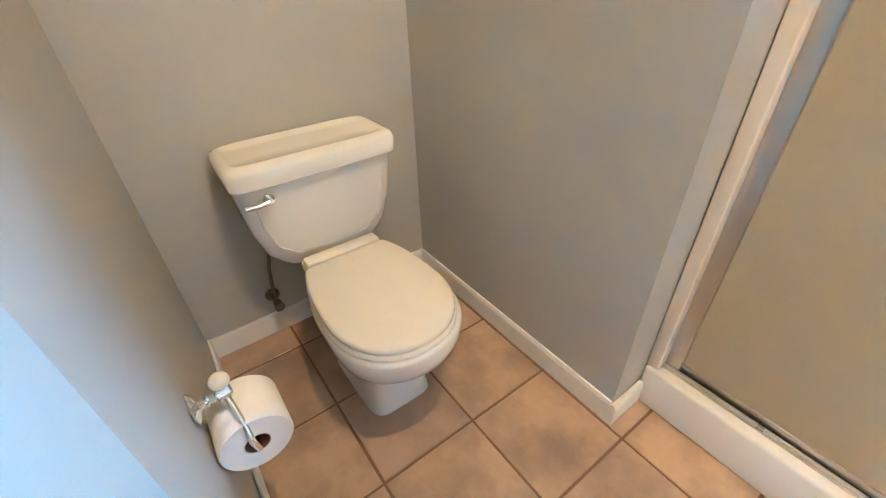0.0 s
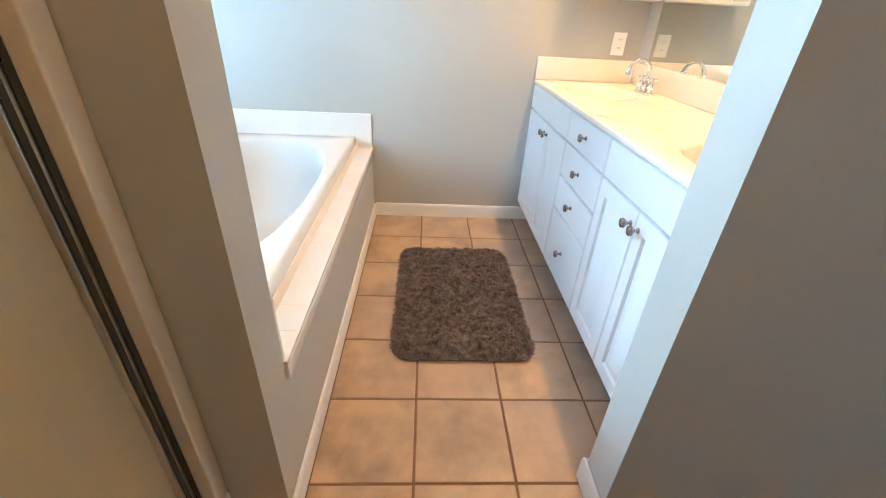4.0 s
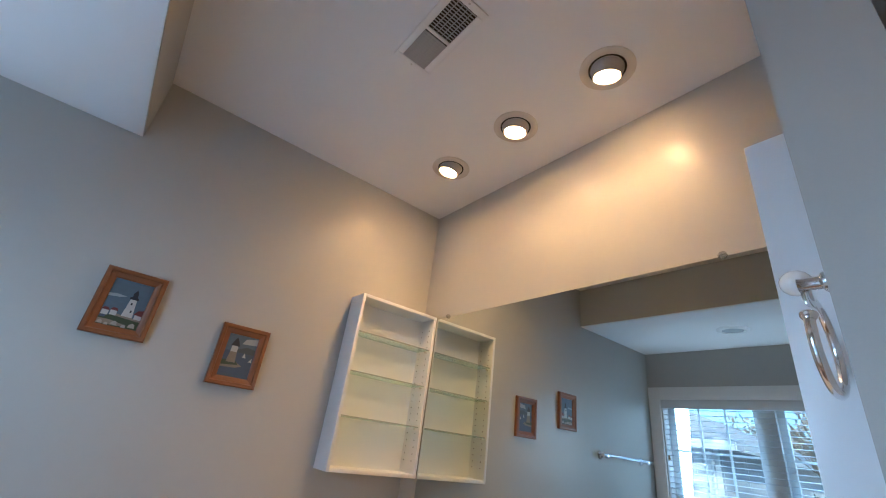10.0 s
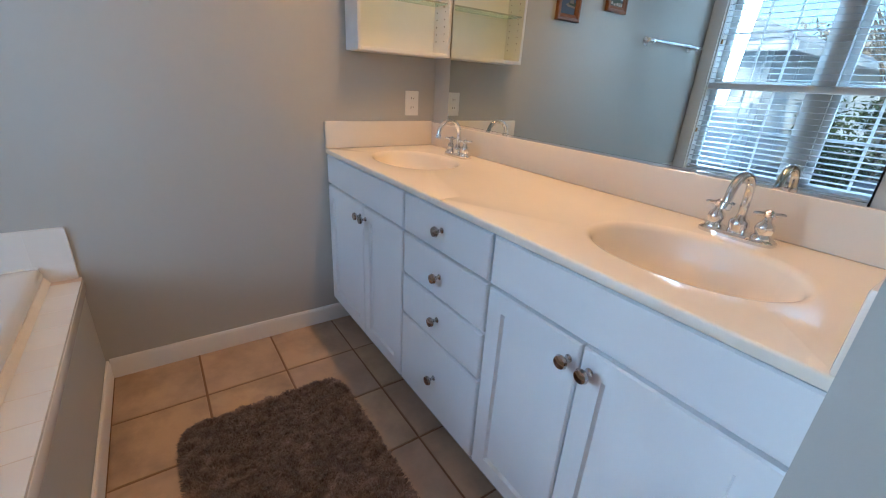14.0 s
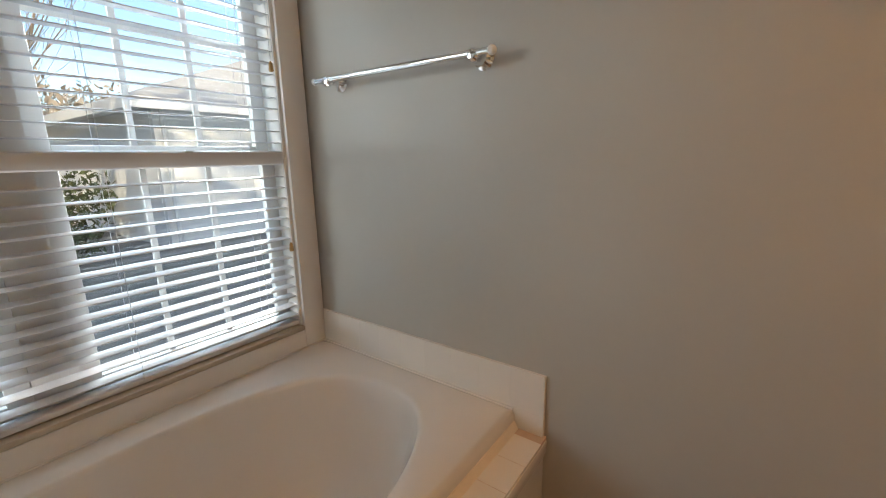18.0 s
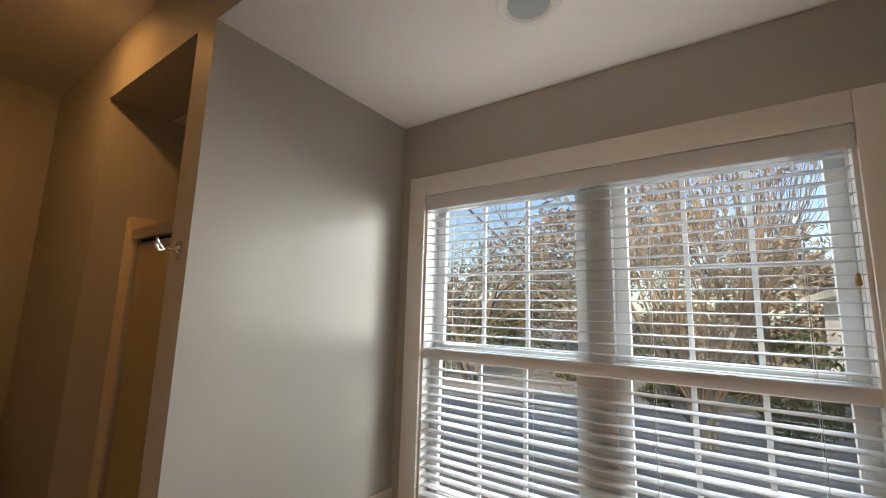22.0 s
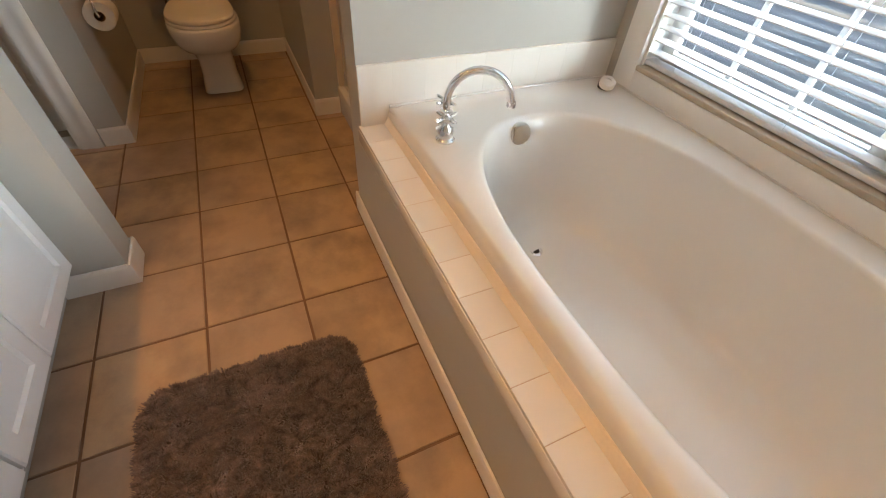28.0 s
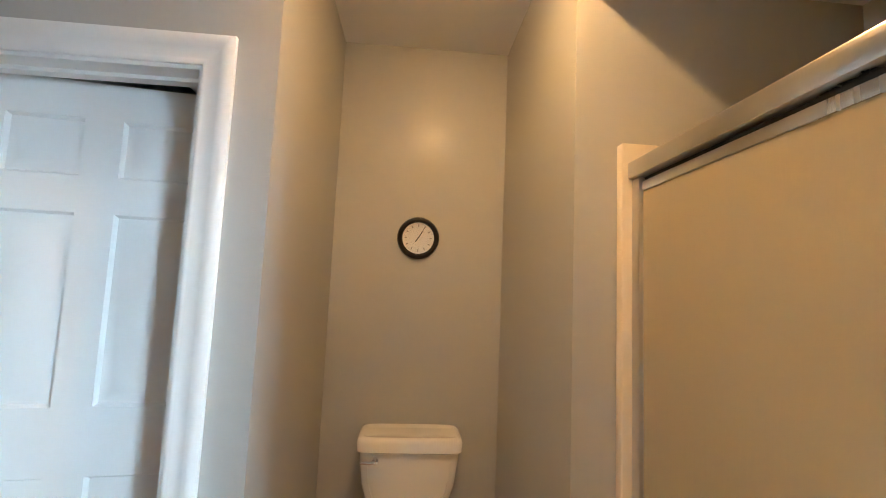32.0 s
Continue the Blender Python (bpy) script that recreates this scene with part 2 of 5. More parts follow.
# flange and eyeball of the white lamps, coloured darker for their backlit shade
LAMPFLANGE = mat("shaded lamp flange", (0.60, 0.55, 0.47), 0.4, var=0.05, scale=12)
LAMPTRIM = mat("shaded lamp trim", (0.48, 0.43, 0.37), 0.4, var=0.05, scale=12)
LENS = mat("frosted lamp lens", (0.38, 0.42, 0.44), 0.4, var=0.03)

MIRROR = bpy.data.materials.new("mirror silver")
MIRROR.use_nodes = True
_p = MIRROR.node_tree.nodes["Principled BSDF"]
_p.inputs["Base Color"].default_value = (0.69, 0.735, 0.71, 1)
_p.inputs["Metallic"].default_value, _p.inputs["Roughness"].default_value = 1.0, 0.005


def obscure_glass():
    """Pebbled bronze shower glass: diffuse pass-through under a rippled gloss."""
    m = bpy.data.materials.new("obscure bronze glass")
    m.use_nodes = True
    n, l = m.node_tree.nodes, m.node_tree.links
    p = n["Principled BSDF"]
    p.inputs["Base Color"].default_value = (0.52, 0.44, 0.275, 1)
    p.inputs["Roughness"].default_value = 0.24
    p.inputs["Transmission Weight"].default_value = 0.0
    tl, mx = n.new("ShaderNodeBsdfTranslucent"), n.new("ShaderNodeMixShader")
    tl.inputs[0].default_value = (0.55, 0.455, 0.255, 1)
    mx.inputs[0].default_value = 0.22
    tc, nz, bp = n.new("ShaderNodeTexCoord"), n.new("ShaderNodeTexNoise"), n.new("ShaderNodeBump")
    mp = n.new("ShaderNodeMapping")
    mp.inputs["Scale"].default_value = (1, 1, 0.16)
    nz.inputs["Scale"].default_value, nz.inputs["Detail"].default_value = 70, 2
    bp.inputs["Strength"].default_value, bp.inputs["Distance"].default_value = 0.4, 0.002
    l.new(tc.outputs["Object"], mp.inputs[0])
    l.new(mp.outputs[0], nz.inputs["Vector"])
    l.new(nz.outputs["Fac"], bp.inputs["Height"])
    l.new(bp.outputs[0], p.inputs["Normal"])
    l.new(p.outputs[0], mx.inputs[1])
    l.new(tl.outputs[0], mx.inputs[2])
    l.new(mx.outputs[0], n["Material Output"].inputs[0])
    return m


OBSCURE = obscure_glass()


# ---- mesh helpers: all take world places ----
def finish(bm, smooth=40):
    bmesh.ops.recalc_face_normals(bm, faces=bm.faces)
    if smooth:
        lim = radians(smooth)
        for f in bm.faces:
            f.smooth = True
        for e in bm.edges:
            e.smooth = len(e.link_faces) == 2 and e.calc_face_angle(0.0) < lim


def root_of(ob):
    while ob.parent:
        ob = ob.parent
    return ob


def part(name, bm, material, parent=None, label="", smooth=40):
    """Links a bmesh as one mesh object under a thing or a part."""
    finish(bm, smooth)
    if parent:
        bmesh.ops.translate(bm, verts=bm.verts, vec=-root_of(parent).location)
    me = bpy.data.meshes.new(name)
    bm.to_mesh(me)
    bm.free()
    me.materials.append(material)
    ob = new(name, me)
    ob.parent = parent
    return tagged(ob, label)


def thing(name, place, label, category, group="", kind=""):
    ob = new(name)
    ob.location = place
    ob.empty_display_size = 0.05
    return tagged(ob, label, category, group, kind)


def solo(name, bm, material, label, category, kind="", smooth=40, group=""):
    """A thing of one mesh, with its origin at the foot of its bounds."""
    lo = Vector([min(v.co[i] for v in bm.verts) for i in range(3)])
    hi = Vector([max(v.co[i] for v in bm.verts) for i in range(3)])
    foot = Vector(((lo.x + hi.x) / 2, (lo.y + hi.y) / 2, lo.z))
    finish(bm, smooth)
    bmesh.ops.translate(bm, verts=bm.verts, vec=-foot)
    me = bpy.data.meshes.new(name)
    bm.to_mesh(me)
    bm.free()
    me.materials.append(material)
    ob = new(name, me)
    ob.location = foot
    return tagged(ob, label, category, group, kind)


def B():
    return bmesh.new()


def box(bm, x0, x1, y0, y1, z0, z1, bevel=0.0, seg=2):
    vs = [bm.verts.new((x, y, z)) for z in (z0, z1) for x, y in ((x0, y0), (x1, y0), (x1, y1), (x0, y1))]
    fs = [bm.faces.new([vs[i] for i in f]) for f in ((3, 2, 1, 0), (4, 5, 6, 7), (0, 1, 5, 4), (1, 2, 6, 5), (2, 3, 7, 6), (3, 0, 4, 7))]
    if bevel:
        es = {e for f in fs for e in f.edges}
        bmesh.ops.bevel(bm, geom=list(es), offset=bevel, segments=seg, profile=0.5, affect="EDGES", clamp_overlap=True)
    return bm


def loft(bm, rings, cap0=True, cap1=True, closed=True):
    rows = [[bm.verts.new(p) for p in r] for r in rings]
    n = len(rows[0])
    for a, b in zip(rows, rows[1:]):
        for i in range(n if closed else n - 1):
            j = (i + 1) % n
            bm.faces.new((a[i], a[j], b[j], b[i]))
    if cap0:
        bm.faces.new(rows[0][::-1])
    if cap1:
        bm.faces.new(rows[-1])
    return rows


def frame_of(axis):
    a = Vector(axis).normalized()
    u = a.cross(Vector((0, 0, 1)))
    u = u.normalized() if u.length > 1e-4 else Vector((1, 0, 0))
    return a, u, a.cross(u).normalized()


def lathe(bm, base, axis, profile, n=24):
    """Turns (radius, height) pairs about the axis at base."""
    a, u, v = frame_of(axis)
    base = Vector(base)
    rings = []
    for r, h in profile:
        r = max(r, 1e-4)
        rings.append([base + a * h + (u * math.cos(k) + v * math.sin(k)) * r for k in [2 * math.pi * i / n for i in range(n)]])
    loft(bm, rings)
    return bm


def tube(bm, pts, r, n=12, radii=None):
    pts = [Vector(p) for p in pts]
    rings, u = [], None
    for i, p in enumerate(pts):
        d = (pts[min(i + 1, len(pts) - 1)] - pts[max(i - 1, 0)]).normalized()
        if u is None:
            u = frame_of(d)[1]
        u = (u - d * u.dot(d)).normalized()
        v = d.cross(u)
        q = radii[i] if radii else r
        rings.append([p + (u * math.cos(k) + v * math.sin(k)) * q for k in [2 * math.pi * j / n for j in range(n)]])
    loft(bm, rings)
    return bm


def arc(c, r, a0, a1, u, v, n=12):
    c, u, v = Vector(c), Vector(u), Vector(v)
    return [c + (u * math.cos(radians(a0 + (a1 - a0) * i / n)) + v * math.sin(radians(a0 + (a1 - a0) * i / n))) * r for i in range(n + 1)]


def sphere(bm, c, r, sx=1, sy=1, sz=1, n=16):
    m = Matrix.Translation(c) @ Matrix.Diagonal((sx, sy, sz, 1))
    bmesh.ops.create_uvsphere(bm, u_segments=n, v_segments=n // 2 + 2, radius=r, matrix=m)
    return bm


def relief(bm, o, u, v, n, w, h, steps):
    """Nested rectangles on a face: o is a corner, u and v span it, n is outward; steps are (inset, height)."""
    o, u, v, n = Vector(o), Vector(u), Vector(v), Vector(n)
    rings = []
    for inset, height in steps:
        rings.append([o + u * a + v * b + n * height for a, b in
                      ((inset, inset), (w - inset, inset), (w - inset, h - inset), (inset, h - inset))])
    loft(bm, rings)
    return bm


def super_ring(cx, cy, z, a, b, n=2.5, angles=None, count=64, b2=None, a2=None, n2=None):
    """A rounded oval; b2 and a2 are the half lengths towards -y and -x."""
    out = []
    for k in angles or [2 * math.pi * i / count for i in range(count)]:
        c, s = math.cos(k), math.sin(k)
        bb = b if s >= 0 or b2 is None else b2
        aa = a if c >= 0 or a2 is None else a2
        e = 2 / (n2 if n2 and s < 0 else n)
        out.append(Vector((cx + aa * math.copysign(abs(c) ** e, c), cy + bb * math.copysign(abs(s) ** e, s), z)))
    return out


def structure(name, bm, material, label="", smooth=40):
    return solo(name, bm, material, label, "", "structure", smooth)


# ---- walls, ceilings, floor ----
T = 0.12
b = B(); box(b, -1.135, 2.07, Y_N, Y_N + T, -0.1, Z_C)
structure("wall_north", b, PAINT, "smooth grey painted wall with satin sheen")
b = B(); box(b, X_E, X_E + T, VN, Y_N, -0.1, Z_C)
structure("wall_east", b, PAINT, "grey painted wall above the vanity mirror")
b = B()
for y0, y1, z0, z1 in ((PS, WY0, -0.1, 2.44), (WY1, Y_N, -0.1, 2.44), (WY0, WY1, -0.1, WZ0 - 0.03), (WY0, WY1, WZ1 + 0.07, 2.44)):
    box(b, X_W - T, X_W, y0, y1, z0, z1)
structure("wall_west", b, PAINT, "grey painted wall round the wide window")
b = B(); box(b, X_W, XP, PS, PN, 0, 2.44)
structure("wall_tub_partition", b, PAINT, "grey partition wall between shower and bathtub")
b = B(); box(b, VX, 2.07, VS, VN, 0, Z_C)
structure("wall_vanity_partition", b, PAINT, "grey partition wall at the end of the vanity")
b = B()
box(b, AX0 - T, AX0, AY0 - T, AYN, 0, Z_C)
structure("wall_alcove_west", b, PAINT, "grey painted side wall of the toilet alcove")
b = B(); box(b, -1.135, AX0 - T, AYN - T, AYN, 0, Z_C)
structure("wall_shower_south", b, PAINT, "grey wall at the end of the shower stall")
b = B(); box(b, AX0, AX1, AY0 - T, AY0, 0, Z_C)
structure("wall_alcove_south", b, PAINT, "grey painted wall behind the toilet")
b = B()
box(b, AX1, AX1 + T, AY0 - T, AY1, 0, Z_C)
structure("wall_alcove_east", b, PAINT, "grey painted wall beside the toilet")
b = B()
box(b, AX1 + T, DX0, AY1 - T, AY1, 0, Z_C)
box(b, DX0, DX1, AY1 - T, AY1, DZ, Z_C)
box(b, DX1, 2.07, AY1 - T, AY1, 0, Z_C)
structure("wall_doorway", b, PAINT, "grey painted wall with the doorway")
b = B(); box(b, 1.95, 2.07, AY1, VS, 0, Z_C)
structure("wall_hall_east", b, PAINT, "grey painted wall of the passage")
b = B()
box(b, SX - 0.12, XP, AYN, PN, 2.44, Z_C)
box(b, XP - 0.10, XP, PN, Y_N, 2.444, Z_C)
structure("soffit", b, PAINT, "grey dropped soffit above shower and bathtub")
b = B(); box(b, X_W, XP - 0.003, PN, Y_N, 2.440, 2.4438)
structure("ceiling_nook", b, CEIL, "low white ceiling over the bathtub")
b = B(); box(b, -0.40, 2.07, AY0 - T, Y_N + T, Z_C, Z_C + 0.1); box(b, -1.135, -0.4, AY0 - T, Y_N + T, Z_C, Z_C + 0.1)
structure("ceiling", b, CEIL, "white painted ceiling with fine texture")
# the room behind the door, closed and dark
b = B()
box(b, AX1 + T, 2.07, -2.62, -2.5, 0, Z_C); box(b, AX1 + T - 0.12, AX1 + T, -2.62, AY0 - T, 0, Z_C); box(b, 2.07, 2.19, -2.62, AY1, 0, Z_C)
structure("wall_next_room", b, PAINT, "grey wall of the next room")
b = B(); box(b, AX1, 2.19, -2.62, AY0 - T, Z_C, Z_C + 0.1)
structure("ceiling_next_room", b, CEIL, "white ceiling of the next room")
b = B(); box(b, AX1 + T, 2.19, -2.62, AY1 - T - 0.002, -0.1, 0.004)
structure("floor_next_room", b, mat("beige carpet", (0.42, 0.36, 0.29), 0.95, var=0.2, scale=40, bump=0.6, bump_scale=300), "beige carpet in the next room")
b = B(); box(b, DX0 + 0.02, DX1 - 0.02, AY1 - T, AY1 - 0.005, 0.0, 0.012, 0.003)
structure("threshold", b, TRIM, "white door threshold strip")

# baseboards
def baseboard(x0, x1, y0, y1, h=0.088):
    b = B()
    box(b, x0, x1, y0, y1, 0, h - 0.012)
    cx, cy = (x0 + x1) / 2, (y0 + y1) / 2
    lx, ly = (x1 - x0), (y1 - y0)
    kx, ky = (0.62, 1.0) if lx < ly else (1.0, 0.62)
    loft(b, [[Vector((cx + sx * lx / 2 * qx, cy + sy * ly / 2 * qy, z)) for sx, sy in ((-1, -1), (1, -1), (1, 1), (-1, 1))]
             for qx, qy, z in ((1, 1, h - 0.012), (kx, ky, h - 0.003), (0.5 if lx < ly else 1.0, 1.0 if lx < ly else 0.5, h))])
    structure("baseboard", b, TRIM, "white painted wooden baseboard")


D = 0.013
baseboard(XP + D, 1.02, Y_N - D, Y_N)
baseboard(XP, XP + D, PS - D, Y_N - D)
baseboard(-0.145, XP, PS - D, PS)
baseboard(-0.145, AX0 + D, AYN, AYN + 0.02)
baseboard(AX0, AX0 + D, AY0, AYN)
baseboard(AX0 + D, AX1 - D, AY0, AY0 + D)
baseboard(AX1 - D, AX1, AY0, AY1)
baseboard(AX1 - D, DX0 - 0.092, AY1, AY1 + D)
baseboard(VX - D, VX, VS - D, VN + D)
baseboard(VX, 1.015, VN, VN + D)
baseboard(VX, 1.95, VS - D, VS)
baseboard(1.95 - D, 1.95, AY1 + D, VS - D)


# ---- door: six panels, white, ajar ----
def six_panel_door():
    w, h, th = DX1 - DX0 + 0.004, 2.03, 0.035
    d = thing("door_1", (DX1 - 0.012, AY1 - T + 0.015, 0.0), "white six-panel interior door standing slightly ajar", "door", kind="structure")
    b = B()
    ox, oy = d.location.x - w, d.location.y
    sw = 0.115
    rows = ((0.24, 0.83), (1.03, 1.613), (1.728, 1.912))
    for x0, x1 in ((0, sw), (w / 2 - 0.054, w / 2 + 0.054), (w - sw, w)):
        box(b, ox + x0, ox + x1, oy - th, oy, 0.012, h)
    for z0, z1 in ((0.012, 0.24), (0.83, 1.03), (1.613, 1.728), (1.912, h)):
        for x0, x1 in ((sw, w / 2 - 0.054), (w / 2 + 0.054, w - sw)):
            box(b, ox + x0, ox + x1, oy - th, oy, z0, z1)
    leaf = part("door_leaf", b, TRIM, d)
    for z0, z1 in rows:
        for x0, x1 in ((sw, w / 2 - 0.054), (w / 2 + 0.054, w - sw)):
            b = B()
            relief(b, (ox + x1, oy - th + 0.006, z0), (-1, 0, 0), (0, 0, 1), (0, 1, 0), x1 - x0, z1 - z0,
                   ((0, 0), (0, th - 0.008), (0.008, th - 0.02), (0.02, th - 0.02), (0.045, th - 0.011)))
            part("panel", b, TRIM, leaf)
    b = B()
    kx = ox + 0.062
    lathe(b, (kx, oy, 0.936), (0, 1, 0), ((0.032, 0), (0.032, 0.006), (0.014, 0.012), (0.012, 0.035), (0.026, 0.045), (0.03, 0.056), (0.024, 0.068), (0.004, 0.072)))
    part("door_knob", b, NICKEL, leaf, "satin metal door knob")
    d.rotation_euler = (0, 0, radians(7.0))
    # jambs and casing
    f = thing("door_frame_1", ((DX0 + DX1) / 2, AY1 - 0.06, 0), "white painted door frame with moulded casing", "door frame", kind="structure")
    for x0, x1, z0, z1 in ((DX0, DX0 + 0.018, 0, DZ), (DX1 - 0.008, DX1, 0, DZ), (DX0 + 0.018, DX1 - 0.008, DZ - 0.018, DZ)):
        b = B(); box(b, x0, x1, AY1 - T, AY1, z0, z1)
        part("jamb", b, TRIM, f)
    b = B(); box(b, DX0 + 0.018, DX0 + 0.03, AY1 - T + 0.025, AY1 - T + 0.06, 0, DZ - 0.018)
    part("door_stop", b, TRIM, f)
    b = B(); box(b, DX0 + 0.03, DX1 - 0.01, AY1 - T + 0.025, AY1 - T + 0.06, DZ - 0.03, DZ - 0.018)
    part("door_stop", b, TRIM, f)
    cw = 0.09
    for side in (0, 1):
        b = B()
        x = DX0 + 0.006 if side == 0 else DX1 - 0.006
        s = -1 if side == 0 else 1
        prof = ((0, 0.009), (0.012, 0.013), (0.02, 0.010), (0.05, 0.014), (0.062, 0.019), (0.08, 0.019), (0.09, 0.014), (0.09, 0))
        loft(b, [[Vector((x, AY1, z))] + [Vector((x + s * a, AY1 + hgt, z if z == 0 else z + a)) for a, hgt in prof] for z in (0, DZ - 0.006)])
        part("casing", b, TRIM, f)
    b = B()
    loft(b, [[Vector((x, AY1, DZ - 0.006))] + [Vector((x + s * a, AY1 + hgt, DZ - 0.006 + a)) for a, hgt in prof] for x, s in ((DX0 + 0.006, -1), (DX1 - 0.006, 1))])
    part("casing", b, TRIM, f)


six_panel_door()


# ---- shower ----
def shower():
    s = thing("shower_enclosure", (SX - 0.4, (AY1 + PS) / 2, 0), "cream shower stall with sliding obscure bronze glass doors", "shower")
    y0, y1 = AYN + 0.002, PS - 0.002
    b = B()
    box(b, SX - 0.10, SX + 0.02, y0, y1, 0, 0.155, 0.012, 3)
    curb = part("curb", b, ACRYLIC, s, "white moulded shower curb")
    b = B(); box(b, SX + 0.02, SX + 0.022, 0.36, 0.41, 0.062, 0.076, 0.0006)
    part("badge", b, NICKEL, curb, "small metal badge")
    b = B(); box(b, -1.014, SX - 0.10, y0, y1, 0.0, 0.06)
    part("pan", b, FIBRE, s)
    b = B(); box(b, -1.014, -0.985, y0, y1, 0.06, 1.889, 0.006)
    part("back_panel", b, FIBRE, s)
    for ya, yb in ((y0, y0 + 0.032), (y1 - 0.032, y1)):
        b = B(); box(b, -0.985, SX - 0.10, ya, yb, 0.06, 1.889, 0.006)
        part("side_panel", b, FIBRE, s)
    # front flange
    for ya, yb in ((y0, y0 + 0.036), (y1 - 0.046, y1)):
        b = B(); box(b, SX - 0.10, SX + 0.014, ya, yb, 0.155, 1.889, 0.005, 3)
        part("front_jamb", b, FIBRE, s, "cream fibreglass jamb")
    ja, jb = y0 + 0.036, y1 - 0.046
    xr = SX - 0.045
    b = B()
    box(b, xr - 0.03, xr + 0.044, ja, jb, 1.775, 1.826, 0.006)
    part("header_rail", b, NICKEL, s, "brushed metal header rail")
    b = B(); box(b, xr - 0.028, xr + 0.012, ja + 0.03, jb - 0.03, 1.748, 1.775)
    part("header_groove", b, DARK, s)
    b = B()
    box(b, xr - 0.03, xr + 0.034, ja, jb, 0.156, 0.166, 0.002)
    box(b, xr + 0.028, xr + 0.034, ja, jb, 0.166, 0.177, 0.002)
    box(b, xr - 0.003, xr + 0.003, ja, jb, 0.166, 0.186)
    part("bottom_track", b, NICKEL, s, "metal bottom track with a dark groove")
    b = B(); box(b, xr + 0.004, xr + 0.025, ja + 0.041, jb - 0.045, 0.1662, 0.17)
    part("track_groove", b, DARK, s)
    for ya, yb in ((ja, ja + 0.040), (jb - 0.044, jb)):
        b = B(); box(b, xr - 0.03, xr + 0.03, ya, yb, 0.166, 1.775, 0.004)
        part("wall_channel", b, NICKEL, s)
    # dark strips put the channel's shade and dark reflections into colour
    for ya, yb in ((jb - 0.041, jb - 0.030), (jb - 0.019, jb - 0.007)):
        b = B(); box(b, xr + 0.031, xr + 0.033, ya, yb, 0.18, 1.77)
        part("channel_shade_strip", b, DARK, s, "dark strip for the shade in the wall channel")
    mid = (ja + jb) / 2
    for x, ya, yb in ((xr + 0.014, ja + 0.040, jb - 0.044), (xr - 0.014, ja + 0.040, mid + 0.03)):
        b = B(); box(b, x - 0.003, x + 0.003, ya, yb, 0.19, 1.76)
        pane = part("glass_door", b, OBSCURE, s, "obscure bronze glass sliding panel")
        for za, zb in ((0.172, 0.196), (1.735, 1.762)):
            b = B(); box(b, x - 0.007, x + 0.007, ya, yb, za, zb, 0.002)
            part("door_rail", b, NICKEL, pane)


shower()
b = B(); box(b, -1.135, -1.015, AYN, PS, 0, Z_C)
structure("wall_shower_west", b, PAINT, "wall behind the shower stall")
b = B(); box(b, -1.015, SX - 0.12, AYN, PS, 2.44, 2.47)
structure("ceiling_shower", b, CEIL, "low white ceiling over the shower stall")


# ---- bathtub with tiled deck ----
def bathtub():
    t = thing("bathtub", (-0.5, 1.54, 0), "white acrylic drop-in soaking bathtub with oval basin", "bathtub")
    x1, x0, y0, y1 = -0.105, X_W + 0.002, PN + 0.009, Y_N - 0.009
    cx, cy = -0.53, 1.58
    ax, ay = 0.372, 0.745
    ang = sorted([2 * math.pi * i / 96 for i in range(96)] + [math.atan2(y - cy, x - cx) % (2 * math.pi) for x in (x0, x1) for y in (y0, y1)])

    def rect(z, g=0.0):
        out = []
        for k in ang:
            c, s = math.cos(k), math.sin(k)
            d = min((x1 - g - cx) / c if c > 1e-9 else (x0 + g - cx) / c if c < -1e-9 else 9e9,
                    (y1 - g - cy) / s if s > 1e-9 else (y0 + g - cy) / s if s < -1e-9 else 9e9)
            out.append(Vector((cx + c * d, cy + s * d, z)))
        return out

    def oval(z, a, bb, n, dx=0.0, dy=0.0):
        return super_ring(cx + dx, cy + dy, z, a, bb, n, ang)
    b = B()
    rings = [rect(0.40), rect(0.497), rect(0.510, 0.003), rect(0.5185, 0.009), rect(0.522, 0.018),
             oval(0.521, ax, ay, 2.5), oval(0.517, ax - 0.010, ay - 0.012, 2.5), oval(0.505, ax - 0.017, ay - 0.02, 2.5),
             oval(0.46, ax - 0.028, ay - 0.035, 2.5), oval(0.34, ax - 0.055, ay - 0.075, 2.5, 0, -0.01), oval(0.22, ax - 0.085, ay - 0.13, 2.5, 0, -0.02),
             oval(0.155, ax - 0.115, ay - 0.18, 2.5, 0, -0.03), oval(0.125, ax - 0.16, ay - 0.24, 2.4, 0, -0.03), oval(0.115, ax - 0.24, ay - 0.34, 2.3, 0, -0.03), oval(0.112, 0.02, 0.05, 2, 0, -0.1)]
    loft(b, rings, cap0=False)
    part("basin", b, ACRYLIC, t, smooth=60)
    b = B(); tube(b, [(X_W + 0.0185, y0 + 0.01, 0.5225), (X_W + 0.0185, y1 - 0.01, 0.5225)], 0.0042, 8)
    part("caulk_bead", b, ACRYLIC, t, "white caulk bead")
    for y in (PN + 0.0135, Y_N - 0.0135):
        b = B(); tube(b, [(x0 + 0.01, y, 0.5175), (x1 - 0.004, y, 0.5175)], 0.0065, 8)
        part("caulk_bead", b, ACRYLIC, t, "white caulk bead")
    b = B()
    lathe(b, (-0.50, 1.09, 0.116), (0, 0, 1), ((0.026, 0), (0.026, 0.004), (0.020, 0.006), (0.016, 0.002)))
    drain = part("drain", b, CHROME, t, "chrome drain")
    b = B(); lathe(b, (-0.50, 1.09, 0.1165), (0, 0, 1), ((0.014, 0.003), (0.014, 0.0045)))
    part("drain_hole", b, DARK, drain)
